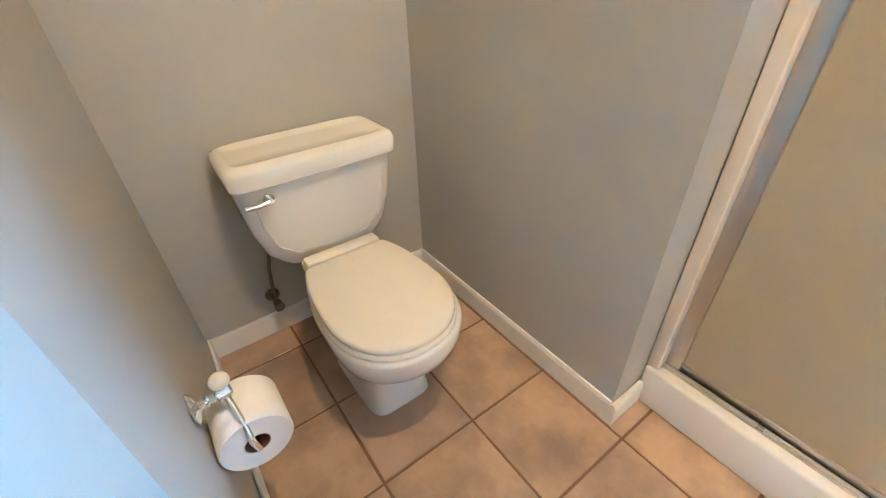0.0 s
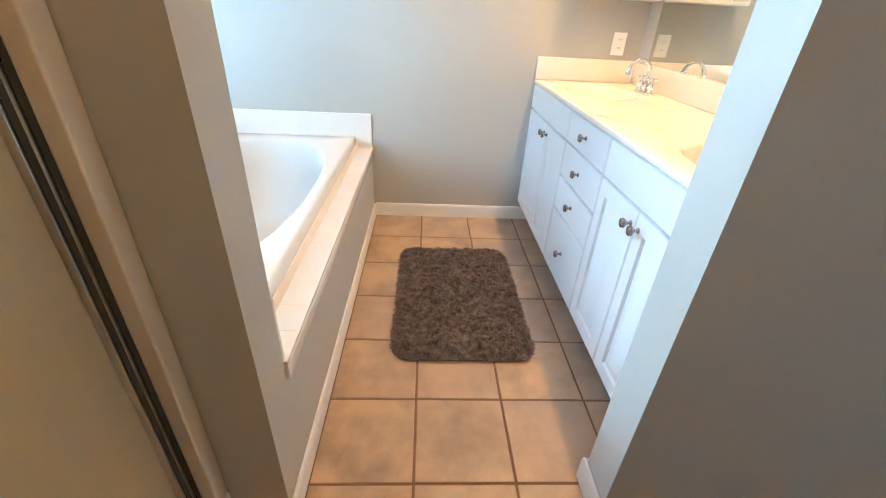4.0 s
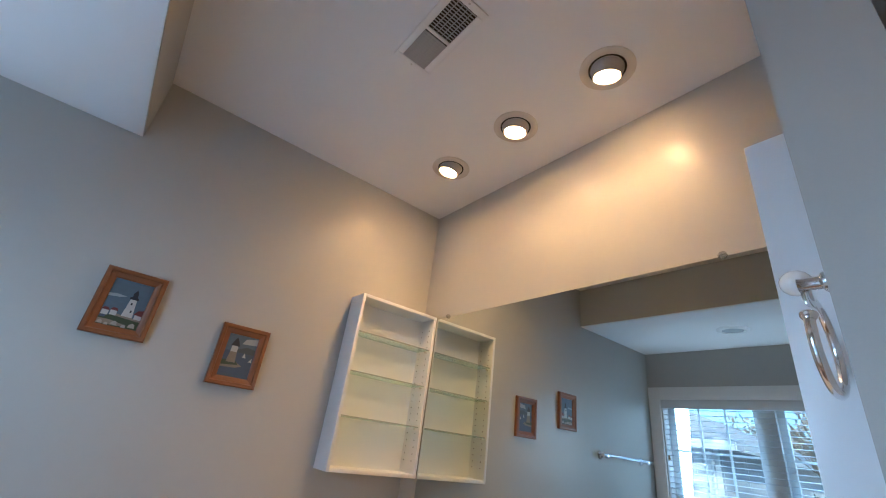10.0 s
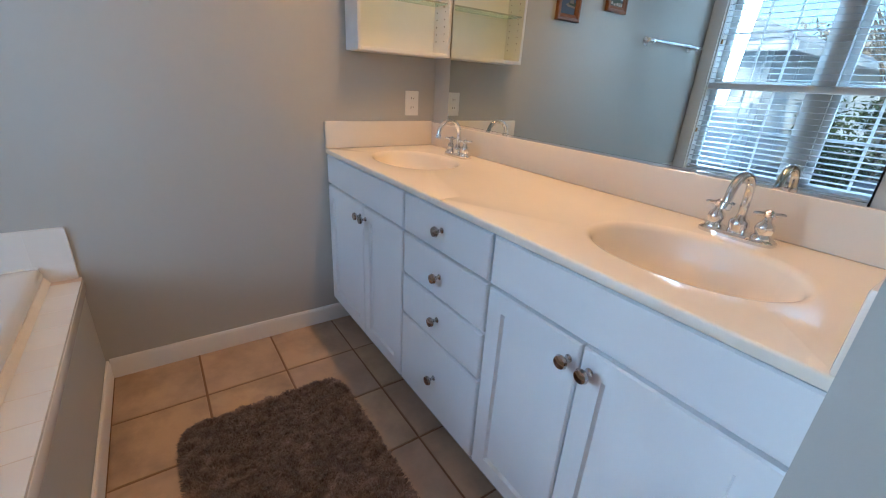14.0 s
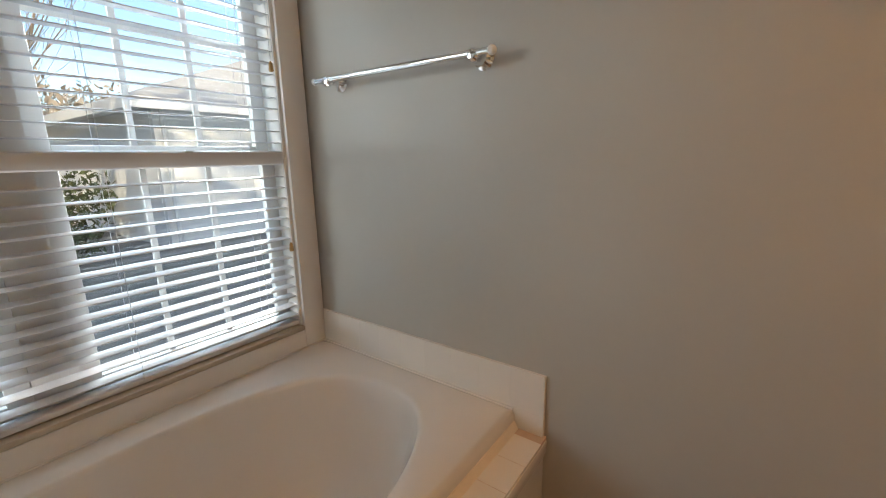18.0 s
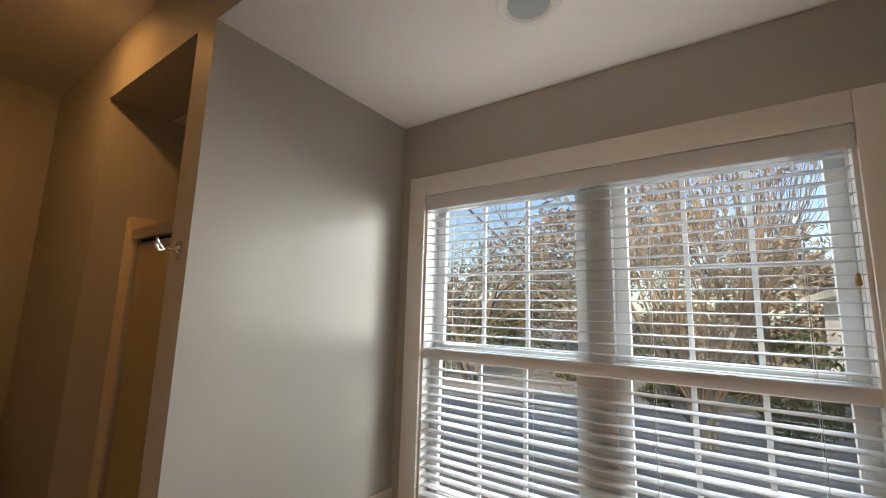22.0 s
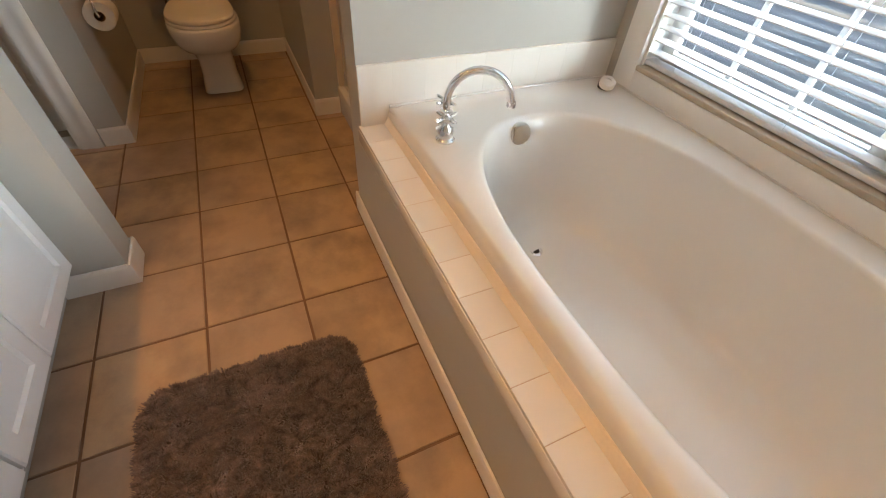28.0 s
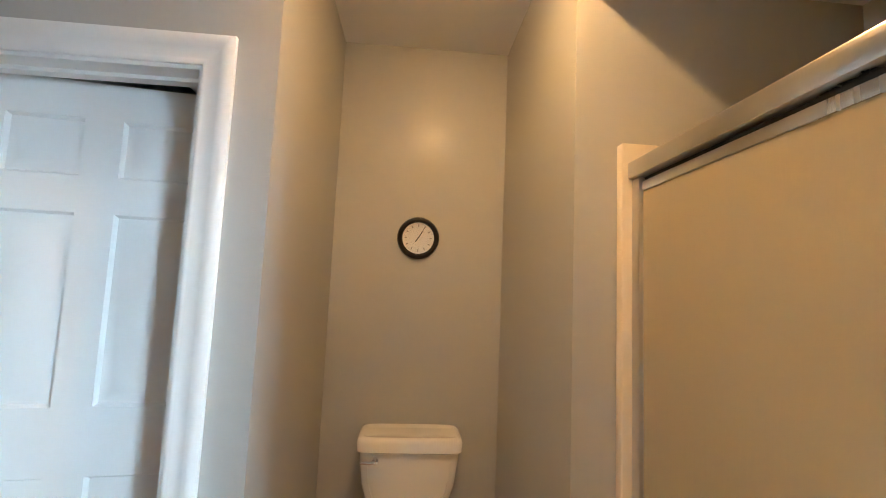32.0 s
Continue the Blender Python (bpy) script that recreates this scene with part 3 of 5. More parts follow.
    b = B(); lathe(b, (-0.487, 0.874, 0.474), (0.03, 0.97, 0.12), ((0.037, -0.012), (0.037, 0.006), (0.033, 0.011), (0.012, 0.013), (0.004, 0.012)), 32)
    part("overflow_plate", b, NICKEL, t, "round metal overflow plate")
    return t


bathtub()


def tub_faucet():
    fx, fy, z = -0.195, 0.905, 0.522
    t = thing("tub_faucet", (fx, fy, z), "chrome deck-mounted tub faucet with gooseneck spout and cross handles", "faucet")
    b = B()
    lathe(b, (fx - 0.022, fy - 0.05, z), (0, 0, 1), ((0.028, 0), (0.028, 0.006), (0.018, 0.014), (0.016, 0.05), (0.02, 0.056), (0.02, 0.066), (0.014, 0.07)))
    body = part("body", b, CHROME, t)
    b = B()
    p0 = Vector((fx - 0.022, fy - 0.05, z + 0.06))
    u = Vector((-0.93, 0.37, 0)).normalized()
    path = [p0, p0 + Vector((0, 0, 0.026))] + arc(p0 + Vector((0, 0, 0.034)) + u * 0.093, 0.093, 180, 8, u, (0, 0, 1), 16)
    path.append(path[-1] + Vector((0, 0, -0.012)) + u * 0.004)
    tube(b, path, 0.0115, 14)
    lathe(b, path[-1] + Vector((0, 0, 0.006)), (0.05, 0, -1), ((0.0125, 0), (0.014, 0.004), (0.014, 0.016), (0.010, 0.018)))
    part("spout", b, CHROME, t)
    for dx, dy in ((0.0, 0.0), (-0.045, -0.10)):
        b = B()
        lathe(b, (fx + dx, fy + dy, z), (0, 0, 1), ((0.029, 0), (0.029, 0.005), (0.022, 0.012), (0.024, 0.03), (0.018, 0.042), (0.012, 0.05), (0.011, 0.058), (0.016, 0.064), (0.016, 0.072), (0.008, 0.078), (0.006, 0.086), (0.002, 0.088)))
        h = part("handle", b, CHROME, t)
        b = B()
        for k in (20, 110, 200, 290):
            d = Vector((math.cos(radians(k)), math.sin(radians(k)), 0))
            tube(b, [Vector((fx + dx, fy + dy, z + 0.068)), Vector((fx + dx, fy + dy, z + 0.07)) + d * 0.03, Vector((fx + dx, fy + dy, z + 0.072)) + d * 0.04], 0.005, 8, (0.0045, 0.0055, 0.0035))
        part("cross_grip", b, CHROME, h)
    b = B()
    tube(b, [(fx, fy, z + 0.04), (fx - 0.022, fy - 0.05, z + 0.045), (fx - 0.045, fy - 0.10, z + 0.04)], 0.009, 10)
    part("bridge", b, CHROME, t)


tub_faucet()
b = B(); box(b, XP - 0.09, XP, PN, Y_N, 0, 0.40)
structure("tub_apron", b, PAINT, "grey painted apron below the bathtub deck")
b = B(); lathe(b, (-0.925, 0.752, 0.522), (0, 0, 1), ((0.027, 0), (0.029, 0.004), (0.029, 0.016)), 28)
sen = solo("suction_drain_stopper", b, BLACK, "round white and black stopper lying on the tub rim", "stopper")
b = B(); lathe(b, (-0.918, 0.762, 0.5385), (0.2, 0.35, 1), ((0.029, 0), (0.029, 0.015), (0.025, 0.020), (0.011, 0.021), (0.010, 0.017), (0.003, 0.017)), 28)
part("cap", b, WHITEPL, sen, "white plastic cap")

# deck edge: bullnose strip, mortar bed, caulk
b = B(); box(b, XP - 0.0915, XP + 0.0065, PN, Y_N, 0.4485, 0.4578); box(b, XP - 0.095, XP - 0.013, PN, Y_N, 0.40, 0.4485)
deck = structure("tub_deck", b, DGROUT, "white tiled ledge along the bathtub")
b = B(); box(b, XP - 0.012, XP + 0.010, PN, Y_N, 0.402, 0.4475, 0.003)
part("edge_trim", b, WTILE, deck, "white bullnose edge trim")
# bead whose colour carries the warm reflected light along the rim
b = B()
loft(b, [[Vector((x, y, z)) for x, z in ((-0.1045, 0.4592), (-0.1045, 0.482), (-0.101, 0.481), (-0.095, 0.469), (-0.089, 0.4592))] for y in (PN + 0.015, Y_N - 0.015)])
part("caulk_bead", b, CAULK, deck, "caulk bead beside the tub, tinted for warm reflected light")

# tile splash on three sides of the tub
for nm, lo in (("tub_splash_south", (X_W, XP, PN, PN + 0.0106, 0.46, 0.655)), ("tub_splash_north", (X_W, XP, Y_N - 0.0106, Y_N, 0.46, 0.655))):
    b = B(); box(b, *lo)
    structure(nm, b, WGROUT, "row of white glazed splash tiles above the tub")


# ---- window, blind ----
def window():
    w = thing("window_1", (X_W - 0.06, (WY0 + WY1) / 2, WZ0), "white double-hung twin window with divided panes", "window", kind="structure")
    xo, xi = X_W - T - 0.01, X_W
    top = WZ1 + 0.07
    for y0, y1, z0, z1 in ((WY0, WY0 + 0.015, WZ0 - 0.03, top), (WY1 - 0.015, WY1, WZ0 - 0.03, top), (WY0 + 0.015, WY1 - 0.015, top - 0.015, top), (WY0 + 0.015, WY1 - 0.015, WZ0 - 0.03, WZ0 - 0.012)):
        b = B(); box(b, xo, xi, y0, y1, z0, z1)
        part("jamb_liner", b, VINYL, w)
    ct = top + 0.094
    for y0, y1, z0, z1 in ((WY0 - 0.09, WY0 + 0.004, 0.523, ct), (WY1 - 0.004, WY1 + 0.092, 0.523, ct), (WY0 + 0.004, WY1 - 0.004, top - 0.004, ct), (WY0 + 0.004, WY1 - 0.004, 0.523, WZ0 - 0.028)):
        b = B(); box(b, X_W, X_W + 0.018, y0, y1, z0, z1, 0.003)
        part("casing", b, TRIM, w)
    b = B(); box(b, X_W - 0.10, X_W + 0.022, WY0 + 0.006, WY1 - 0.006, WZ0 - 0.027, WZ0 - 0.008, 0.004)
    part("window_sill", b, SILL, w, "weathered wooden sill strip")
    ym0, ym1 = 1.552, 1.65
    b = B(); box(b, xo, X_W - 0.055, ym0, ym1, WZ0 - 0.012, top - 0.015)
    part("mullion", b, VINYL, w)
    meet = 1.29
    for y0, y1 in ((WY0 + 0.015, ym0), (ym1, WY1 - 0.015)):
        for z0, z1, x in ((meet - 0.02, top - 0.015, X_W - 0.105), (WZ0 - 0.012, meet + 0.02, X_W - 0.078)):
            s = B()
            st = 0.05
            for a0, a1, c0, c1 in ((y0, y0 + st, z0, z1), (y1 - st, y1, z0, z1), (y0 + st, y1 - st, z1 - 0.045, z1), (y0 + st, y1 - st, z0, z0 + 0.055)):
                box(s, x - 0.013, x + 0.013, a0, a1, c0, c1, 0.003)
            sash = part("sash", s, VINYL, w)
            g = B(); box(g, x - 0.002, x + 0.002, y0 + st, y1 - st, z0 + 0.05, z1 - 0.04)
            pane = part("pane", g, GLASS, sash)
            pane.visible_shadow = False
            wi, he = (y1 - y0 - 2 * st) / 3, (z0 + 0.055 + z1 - 0.045) / 2
            for k in (1, 2):
                g = B(); box(g, x - 0.006, x + 0.006, y0 + st + wi * k - 0.008, y0 + st + wi * k + 0.008, z0 + 0.055, z1 - 0.045)
                part("muntin", g, VINYL, sash)
            g = B(); box(g, x - 0.005, x + 0.005, y0 + st, y1 - st, he - 0.008, he + 0.008)
            part("muntin", g, VINYL, sash)


window()


def blind():
    y0, y1 = WY0 + 0.012, WY1 - 0.012
    d = thing("window_blind", (X_W - 0.02, (y0 + y1) / 2, WZ0), "white two-inch slatted window blind, lowered and open", "blind")
    b = B(); box(b, X_W - 0.002, X_W + 0.012, y0 - 0.006, y1 + 0.006, WZ1 - 0.008, WZ1 + 0.062, 0.003)
    part("valance", b, SLAT, d)
    b = B(); box(b, X_W - 0.056, X_W - 0.006, y0, y1, WZ1 + 0.004, WZ1 + 0.05)
    part("head_rail", b, SLAT, d)
    b = B(); box(b, X_W - 0.052, X_W - 0.002, y0, y1, 1.258, 1.306, 0.006, 3)
    rail = part("middle_rail", b, SLAT, d, "white middle rail")
    for y in (1.16, 2.0):
        b = B(); box(b, X_W - 0.003, X_W + 0.001, y - 0.012, y + 0.012, 1.302, 1.308, 0.001)
        part("clip", b, NICKEL, rail)
    b = B(); box(b, X_W - 0.052, X_W - 0.004, y0, y1, WZ0 - 0.004, WZ0 + 0.014, 0.004)
    part("bottom_rail", b, SLAT, d)
    proto = B()
    tilt = radians(-3)
    pts = []
    for i in range(7):
        u = -0.0235 + 0.047 * i / 6
        pts.append((u, 0.0022 * (1 - (u / 0.0235) ** 2)))
    prof = [(u, h + 0.0014) for u, h in pts] + [(u, h - 0.0014) for u, h in pts[::-1]]
    loft(proto, [[Vector((u * math.cos(tilt) - h * math.sin(tilt), y, u * math.sin(tilt) + h * math.cos(tilt))) for u, h in prof] for y in (y0 + 0.002, y1 - 0.002)])
    finish(proto)
    me = bpy.data.meshes.new("slat")
    bmesh.ops.translate(proto, verts=proto.verts, vec=(0, -(y0 + y1) / 2, 0))
    proto.to_mesh(me)
    me.materials.append(SLAT)
    zs = [0.664 + 0.0392 * i for i in range(15)] + [1.337 + 0.0392 * i for i in range(17)]
    for z in zs:
        s = new("slat", me)
        s.parent = d
        s.location = (X_W - 0.029 - d.location.x, random.uniform(-0.002, 0.002), z - WZ0)
        s.rotation_euler = (random.uniform(-0.0015, 0.0015), radians(random.uniform(-2, 2)), 0)
    for y in (0.93, 1.33, 1.78, 2.2):
        for dx in (-0.054, -0.004):
            b = B(); tube(b, [(X_W + dx, y, WZ0), (X_W + dx, y, WZ1)], 0.0009, 5)
            part("ladder_cord", b, SLAT, d)
    for y, z in ((2.315, 0.951), (2.305, 1.60)):
        b = B(); tube(b, [(X_W + 0.008, y, z), (X_W + 0.008, y, WZ1 - 0.004)], 0.0009, 5)
        c = part("pull_cord", b, SLAT, d)
        b = B(); lathe(b, (X_W + 0.008, y, z + 0.012), (0, 0, -1), ((0.003, 0), (0.006, 0.006), (0.0085, 0.03), (0.006, 0.034)), 12)
        part("tassel", b, TASSEL, c, "tan wooden cord tassel")


blind()


# ---- vanity ----
CZ = 0.89
VF = 0.957


def knob(b, y, z):
    lathe(b, (VF - 0.018, y, z), (-1, 0, 0), ((0.009, 0), (0.009, 0.002), (0.0055, 0.006), (0.005, 0.014), (0.013, 0.019), (0.0165, 0.025), (0.014, 0.031), (0.003, 0.034)), 16)


def vanity_unit(name, y0, y1, label):
    v = thing(name, (1.22, (y0 + y1) / 2, 0), label, "cabinet", "vanity cabinets")
    b = B()
    box(b, VF, X_E, y0, y1, 0.115, 0.725)
    box(b, VF, VF + 0.02, y0, y1, 0.725, 0.868)
    part("body", b, CABINET, v)
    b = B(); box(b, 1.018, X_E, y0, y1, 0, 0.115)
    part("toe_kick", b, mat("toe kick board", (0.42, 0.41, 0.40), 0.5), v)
    return v


def front(v, y0, y1, z0, z1, raised):
    """A door or drawer front on the face of the cabinet."""
    b = B()
    g = 0.0025
    y0, y1, z0, z1 = y0 + g, y1 - g, z0 + g, z1 - g
    steps = [(0, 0), (0, 0.014), (0.004, 0.018)]
    if raised:
        steps += [(0.052, 0.018), (0.057, 0.0085), (0.066, 0.0075), (0.098, 0.0165)]
    relief(b, (VF, y1, z0), (0, -1, 0), (0, 0, 1), (-1, 0, 0), y1 - y0, z1 - z0, steps)
    return part("door" if raised else "drawer_front", b, CABINET, v, smooth=25)


def vanity():
    for name, y0, y1, split in (("vanity_cabinet", 1.716, Y_N - 0.004, 2.042), ("vanity_cabinet", VN + 0.004, 1.268, 0.976)):
        v = vanity_unit(name, y0, y1, "white two-door vanity cabinet below a sink")
        front(v, y0, y1, 0.733, 0.866, False)
        for a0, a1, ky in ((y0, split, split - 0.026), (split, y1, split + 0.026)):
            d = front(v, a0, a1, 0.130, 0.728, True)
            b = B(); knob(b, ky, 0.679)
            part("knob", b, KNOBM, d, "round chrome knob")
    v = vanity_unit("drawer_cabinet", 1.272, 1.712, "white four-drawer vanity cabinet between the sinks")
    for z0, z1, kz in ((0.733, 0.866, 0.803), (0.580, 0.729, 0.655), (0.424, 0.576, 0.506), (0.130, 0.420, 0.281)):
        d = front(v, 1.272, 1.712, z0, z1, False)
        b = B(); knob(b, 1.488, kz)
        part("knob", b, KNOBM, d, "round chrome knob")

    t = thing("countertop", (1.22, 1.53, 0.87), "long cream cultured marble vanity top with two oval basins", "countertop")
    x0, x1, y0, y1 = 0.936, X_E, VN + 0.001, Y_N - 0.001
    b = B()
    bounds = [(y0, 1.51), (1.51, y1)]
    for (ya, yb), cy in zip(bounds, (0.945, 2.085)):
        cx = 1.195
        ang = sorted([2 * math.pi * i / 64 for i in range(64)] + [math.atan2(y - cy, x - cx) % (2 * math.pi) for x in (x0, x1) for y in (ya, yb)])

        def rect(z, g=0.0):
            out = []
            for k in ang:
                c, s = math.cos(k), math.sin(k)
                d = min((x1 - cx) / c if c > 1e-9 else (x0 + g - cx) / c if c < -1e-9 else 9e9,
                        (yb - cy) / s if s > 1e-9 else (ya - cy) / s if s < -1e-9 else 9e9)
                out.append(Vector((cx + c * d, cy + s * d, z)))
            return out
        rings = [rect(0.869), rect(CZ - 0.006), rect(CZ - 0.002, 0.002), rect(CZ, 0.006)]
        rings += [super_ring(cx, cy, z, a, bb, 2.15, ang) for z, a, bb in
                  ((CZ, 0.172, 0.226), (CZ - 0.001, 0.165, 0.219), (CZ - 0.005, 0.157, 0.210), (CZ - 0.016, 0.151, 0.204), (CZ - 0.06, 0.141, 0.192), (CZ - 0.105, 0.116, 0.163), (CZ - 0.135, 0.07, 0.10), (CZ - 0.143, 0.02, 0.025))]
        loft(b, rings, cap0=False)
    slab = part("top", b, MARBLE, t, smooth=50)
    for cy in (0.945, 2.085):
        b = B(); lathe(b, (1.195, cy, CZ - 0.1425), (0, 0, 1), ((0.021, 0), (0.021, 0.003), (0.016, 0.004), (0.015, 0.001)))
        part("drain", b, CHROME, slab, "chrome drain")
        b = B(); lathe(b, (1.0495, cy, CZ - 0.035), (0.97, 0, 0.2), ((0.012, -0.004), (0.012, 0.001)))
        part("overflow_slot", b, DARK, slab)
    b = B(); box(b, X_E - 0.018, X_E, y0, y1, CZ + 0.0005, 1.004, 0.004)
    part("backsplash", b, MARBLE, t)
    for ya, yb in ((y0, y0 + 0.018), (y1 - 0.018, y1)):
        b = B(); box(b, x0 - 0.002, X_E - 0.018, ya, yb, CZ + 0.0005, 1.010, 0.005)
        part("side_splash", b, MARBLE, t)


vanity()


def basin_faucet(cy):
    x, z = 1.418, CZ + 0.0005
    t = thing("sink_faucet", (x, cy, z), "chrome centerset sink faucet with gooseneck spout and two cross handles", "faucet", "sink faucets")
    b = B()
    rings = [super_ring(x, cy, z + h, a, bb, 3.5, count=40) for h, a, bb in ((0, 0.029, 0.082), (0.008, 0.029, 0.082), (0.013, 0.024, 0.077), (0.014, 0.01, 0.06))]
    loft(b, rings)
    base = part("base_plate", b, CHROME, t)
    b = B()
    lathe(b, (x, cy, z + 0.012), (0, 0, 1), ((0.021, 0), (0.019, 0.008), (0.022, 0.018), (0.02, 0.03), (0.013, 0.036), (0.0105, 0.044)))
    p0 = Vector((x, cy, z + 0.05))
    path = [p0, p0 + Vector((0, 0, 0.045))] + arc(p0 + Vector((-0.052, 0, 0.05)), 0.052, 0, 165, (1, 0, 0), (0, 0, 1), 14)
    path.append(path[-1] + Vector((-0.006, 0, -0.022)))
    tube(b, path, 0.0098, 12)
    lathe(b, path[-1] + Vector((0.001, 0, 0.006)), (-0.2, 0, -1), ((0.010, 0), (0.0128, 0.003), (0.0128, 0.015), (0.009, 0.017)), 14)
    part("spout", b, CHROME, t)
    for s in (-1, 1):
        b = B()
        hy = cy + s * 0.052
        lathe(b, (x, hy, z + 0.012), (0, 0, 1), ((0.022, 0), (0.021, 0.006), (0.016, 0.012), (0.02, 0.024), (0.018, 0.034), (0.010, 0.042), (0.008, 0.05), (0.012, 0.054), (0.012, 0.062), (0.006, 0.067), (0.002, 0.069)))
        h = part("handle", b, CHROME, t)
        b = B()
        for k in (35, 125, 215, 305):
            d = Vector((math.cos(radians(k)), math.sin(radians(k)), 0))
            tube(b, [Vector((x, hy, z + 0.07)), Vector((x, hy, z + 0.071)) + d * 0.024, Vector((x, hy, z + 0.071)) + d * 0.031], 0.004, 8, (0.004, 0.0048, 0.0028))
        part("cross_grip", b, CHROME, h)
    return t


basin_faucet(0.945)
basin_faucet(2.085)


# ---- mirror ----
def mirror():
    m = thing("mirror", (X_E - 0.004, 1.53, 0.977), "large frameless wall mirror above the vanity", "mirror")
    y0, y1, z0, z1 = 0.762, 2.302, 1.006, 2.063
    b = B(); box(b, X_E - 0.007, X_E - 0.0015, y0, y1, z0, z1)
    part("mirror_glass", b, MIRROR, m)
    b = B(); box(b, X_E - 0.0015, X_E - 0.0002, y0 - 0.003, y1 + 0.003, z0 - 0.002, z1 + 0.002)
    part("backing", b, BLACK, m)
    b = B(); box(b, X_E - 0.0105, X_E - 0.0002, y0, y1, z0 - 0.006, z0 - 0.002); box(b, X_E - 0.0105, X_E - 0.0085, y0, y1, z0 - 0.002, z0 + 0.006)
    part("bottom_channel", b, CHROME, m, "thin metal bottom channel")
    for y in (0.928, 2.215):
        b = B(); lathe(b, (X_E - 0.007, y, z1 + 0.004), (-1, 0, 0), ((0.012, -0.006), (0.013, 0.002), (0.009, 0.008), (0.003, 0.009)), 16)
        part("mirror_clip", b, clear("clip plastic", (0.8, 0.8, 0.78), 0.3), m, "clear plastic mirror clip")


mirror()


# ---- open shelf cabinets ----
def shelf_cabinet(yb, s, label, d=0.128):
    """yb: the wall; s: +1 where the shelf opens to the north."""
    x0, x1, z0, z1, t = 1.048, X_E - 0.006, 1.300, 2.075, 0.016
    c = thing("shelf_cabinet", ((x0 + x1) / 2, yb, z0), label, "shelf", "shelf cabinets")
    ya, yf = sorted((yb + s * 0.0005, yb + s * d))
    for xa, xb, za, zb in ((x0, x0 + t, z0, z1), (x1 - t, x1, z0, z1), (x0 + t, x1 - t, z0, z0 + t), (x0 + t, x1 - t, z1 - t, z1)):
        b = B(); box(b, xa, xb, ya, yf, za, zb, 0.002)
        part("side_board", b, CABINET, c)
    b = B()
    q0, q1 = sorted((yb + s * 0.0005, yb + s * 0.008))
    box(b, x0 + t, x1 - t, q0, q1, z0 + t, z1 - t)
    part("back_board", b, CABINET, c)
    r0, r1 = sorted((yb + s * 0.009, yb + s * (d - 0.012)))
    for z in (1.519, 1.71, 1.893):
        b = B(); box(b, x0 + t + 0.002, x1 - t - 0.002, r0, r1, z - 0.003, z + 0.003)
        g = part("glass_shelf", b, SHELFGL, c, "clear glass shelf")
        e0, e1 = sorted((yb + s * (d - 0.012), yb + s * (d - 0.0105)))
        b = B(); box(b, x0 + t + 0.002, x1 - t - 0.002, e0, e1, z - 0.003, z + 0.003)
        part("shelf_edge", b, SHELFEDGE, g)
        for x in (x0 + t, x1 - t - 0.008):
            b = B(); box(b, x, x + 0.008, yb + s * (d - 0.038) - 0.004, yb + s * (d - 0.038) + 0.004, z - 0.012, z - 0.0032, 0.001)
            part("shelf_pin", b, NICKEL, c)
    for x, ax in ((x0 + t, 1), (x1 - t, -1)):
        for yy in (0.03, d - 0.033):
            b = B()
            for k in range(22):
                z = z0 + 0.07 + k * 0.03
                lathe(b, (x, yb + s * yy, z), (ax, 0, 0), ((0.0028, 0.0002), (0.0028, 0.0005)), 8)
            tagged(part("pin_holes", b, DARK, c), kind="stuff")


shelf_cabinet(Y_N, -1, "white open wall shelf cabinet with three glass shelves")
shelf_cabinet(VN, 1, "white open wall shelf cabinet beside the mirror on the partition", 0.098)


# ---- towel bar, towel ring, robe hook ----
def towel_bar():
    z = 1.533
    t = thing("towel_bar", (-0.51, Y_N, z), "chrome towel bar with round posts on the grey wall", "towel bar")
    yb = Y_N - 0.062
    b = B(); tube(b, [(-0.862, yb, z + 0.004), (-0.17, yb, z + 0.004)], 0.0095, 14)
    bar = part("bar", b, CHROME, t)
    b = B(); sphere(b, (-0.868, yb, z + 0.004), 0.0115, n=14)
    part("end_cap", b, WHITEPL, bar, "white porcelain end")
    b = B(); sphere(b, (-0.166, yb, z + 0.004), 0.0125, n=14)
    part("end_cap", b, WHITEPL, bar, "white porcelain end")
    for x in (-0.80, -0.222):
        b = B()
        lathe(b, (x, Y_N, z), (0, -1, 0), ((0.03, 0), (0.03, 0.004), (0.024, 0.008), (0.014, 0.016), (0.011, 0.03), (0.012, 0.048), (0.017, 0.054), (0.018, 0.066), (0.012, 0.074), (0.003, 0.076)), 20)
        part("post", b, CHROME, t)


towel_bar()


def towel_ring():
    x, z = 0.903, 1.715
    t = thing("towel_ring", (x, VN, z), "chrome open towel ring with white porcelain knob", "towel ring")
    b = B()
    lathe(b, (x, VN, z), (0, 1, 0), ((0.0165, 0), (0.0165, 0.003), (0.0165, 0.006), (0.0145, 0.009), (0.0145, 0.014), (0.009, 0.018), (0.0085, 0.036), (0.010, 0.042)), 20)
    part("post", b, CHROME, t)
    b = B(); sphere(b, (x + 0.013, VN + 0.046, z + 0.009), 0.0195, 1, 1, 0.92, 20)
    part("porcelain_knob", b, PORCELAIN, t, "white porcelain knob")
    b = B()
    path = [Vector((x, VN + 0.036, z - 0.004)), Vector((x + 0.02, VN + 0.039, z - 0.008))]
    path += arc((x + 0.066, VN + 0.041, z - 0.070), 0.0625, 112, -206, (1, 0, 0), (0, 0, 1), 30)
    tube(b, path, 0.0065, 12)
    lathe(b, path[-1], path[-1] - path[-2], ((0.007, -0.004), (0.0105, 0.003), (0.0105, 0.006), (0.004, 0.008)), 14)
    part("ring", b, CHROME, t)


towel_ring()


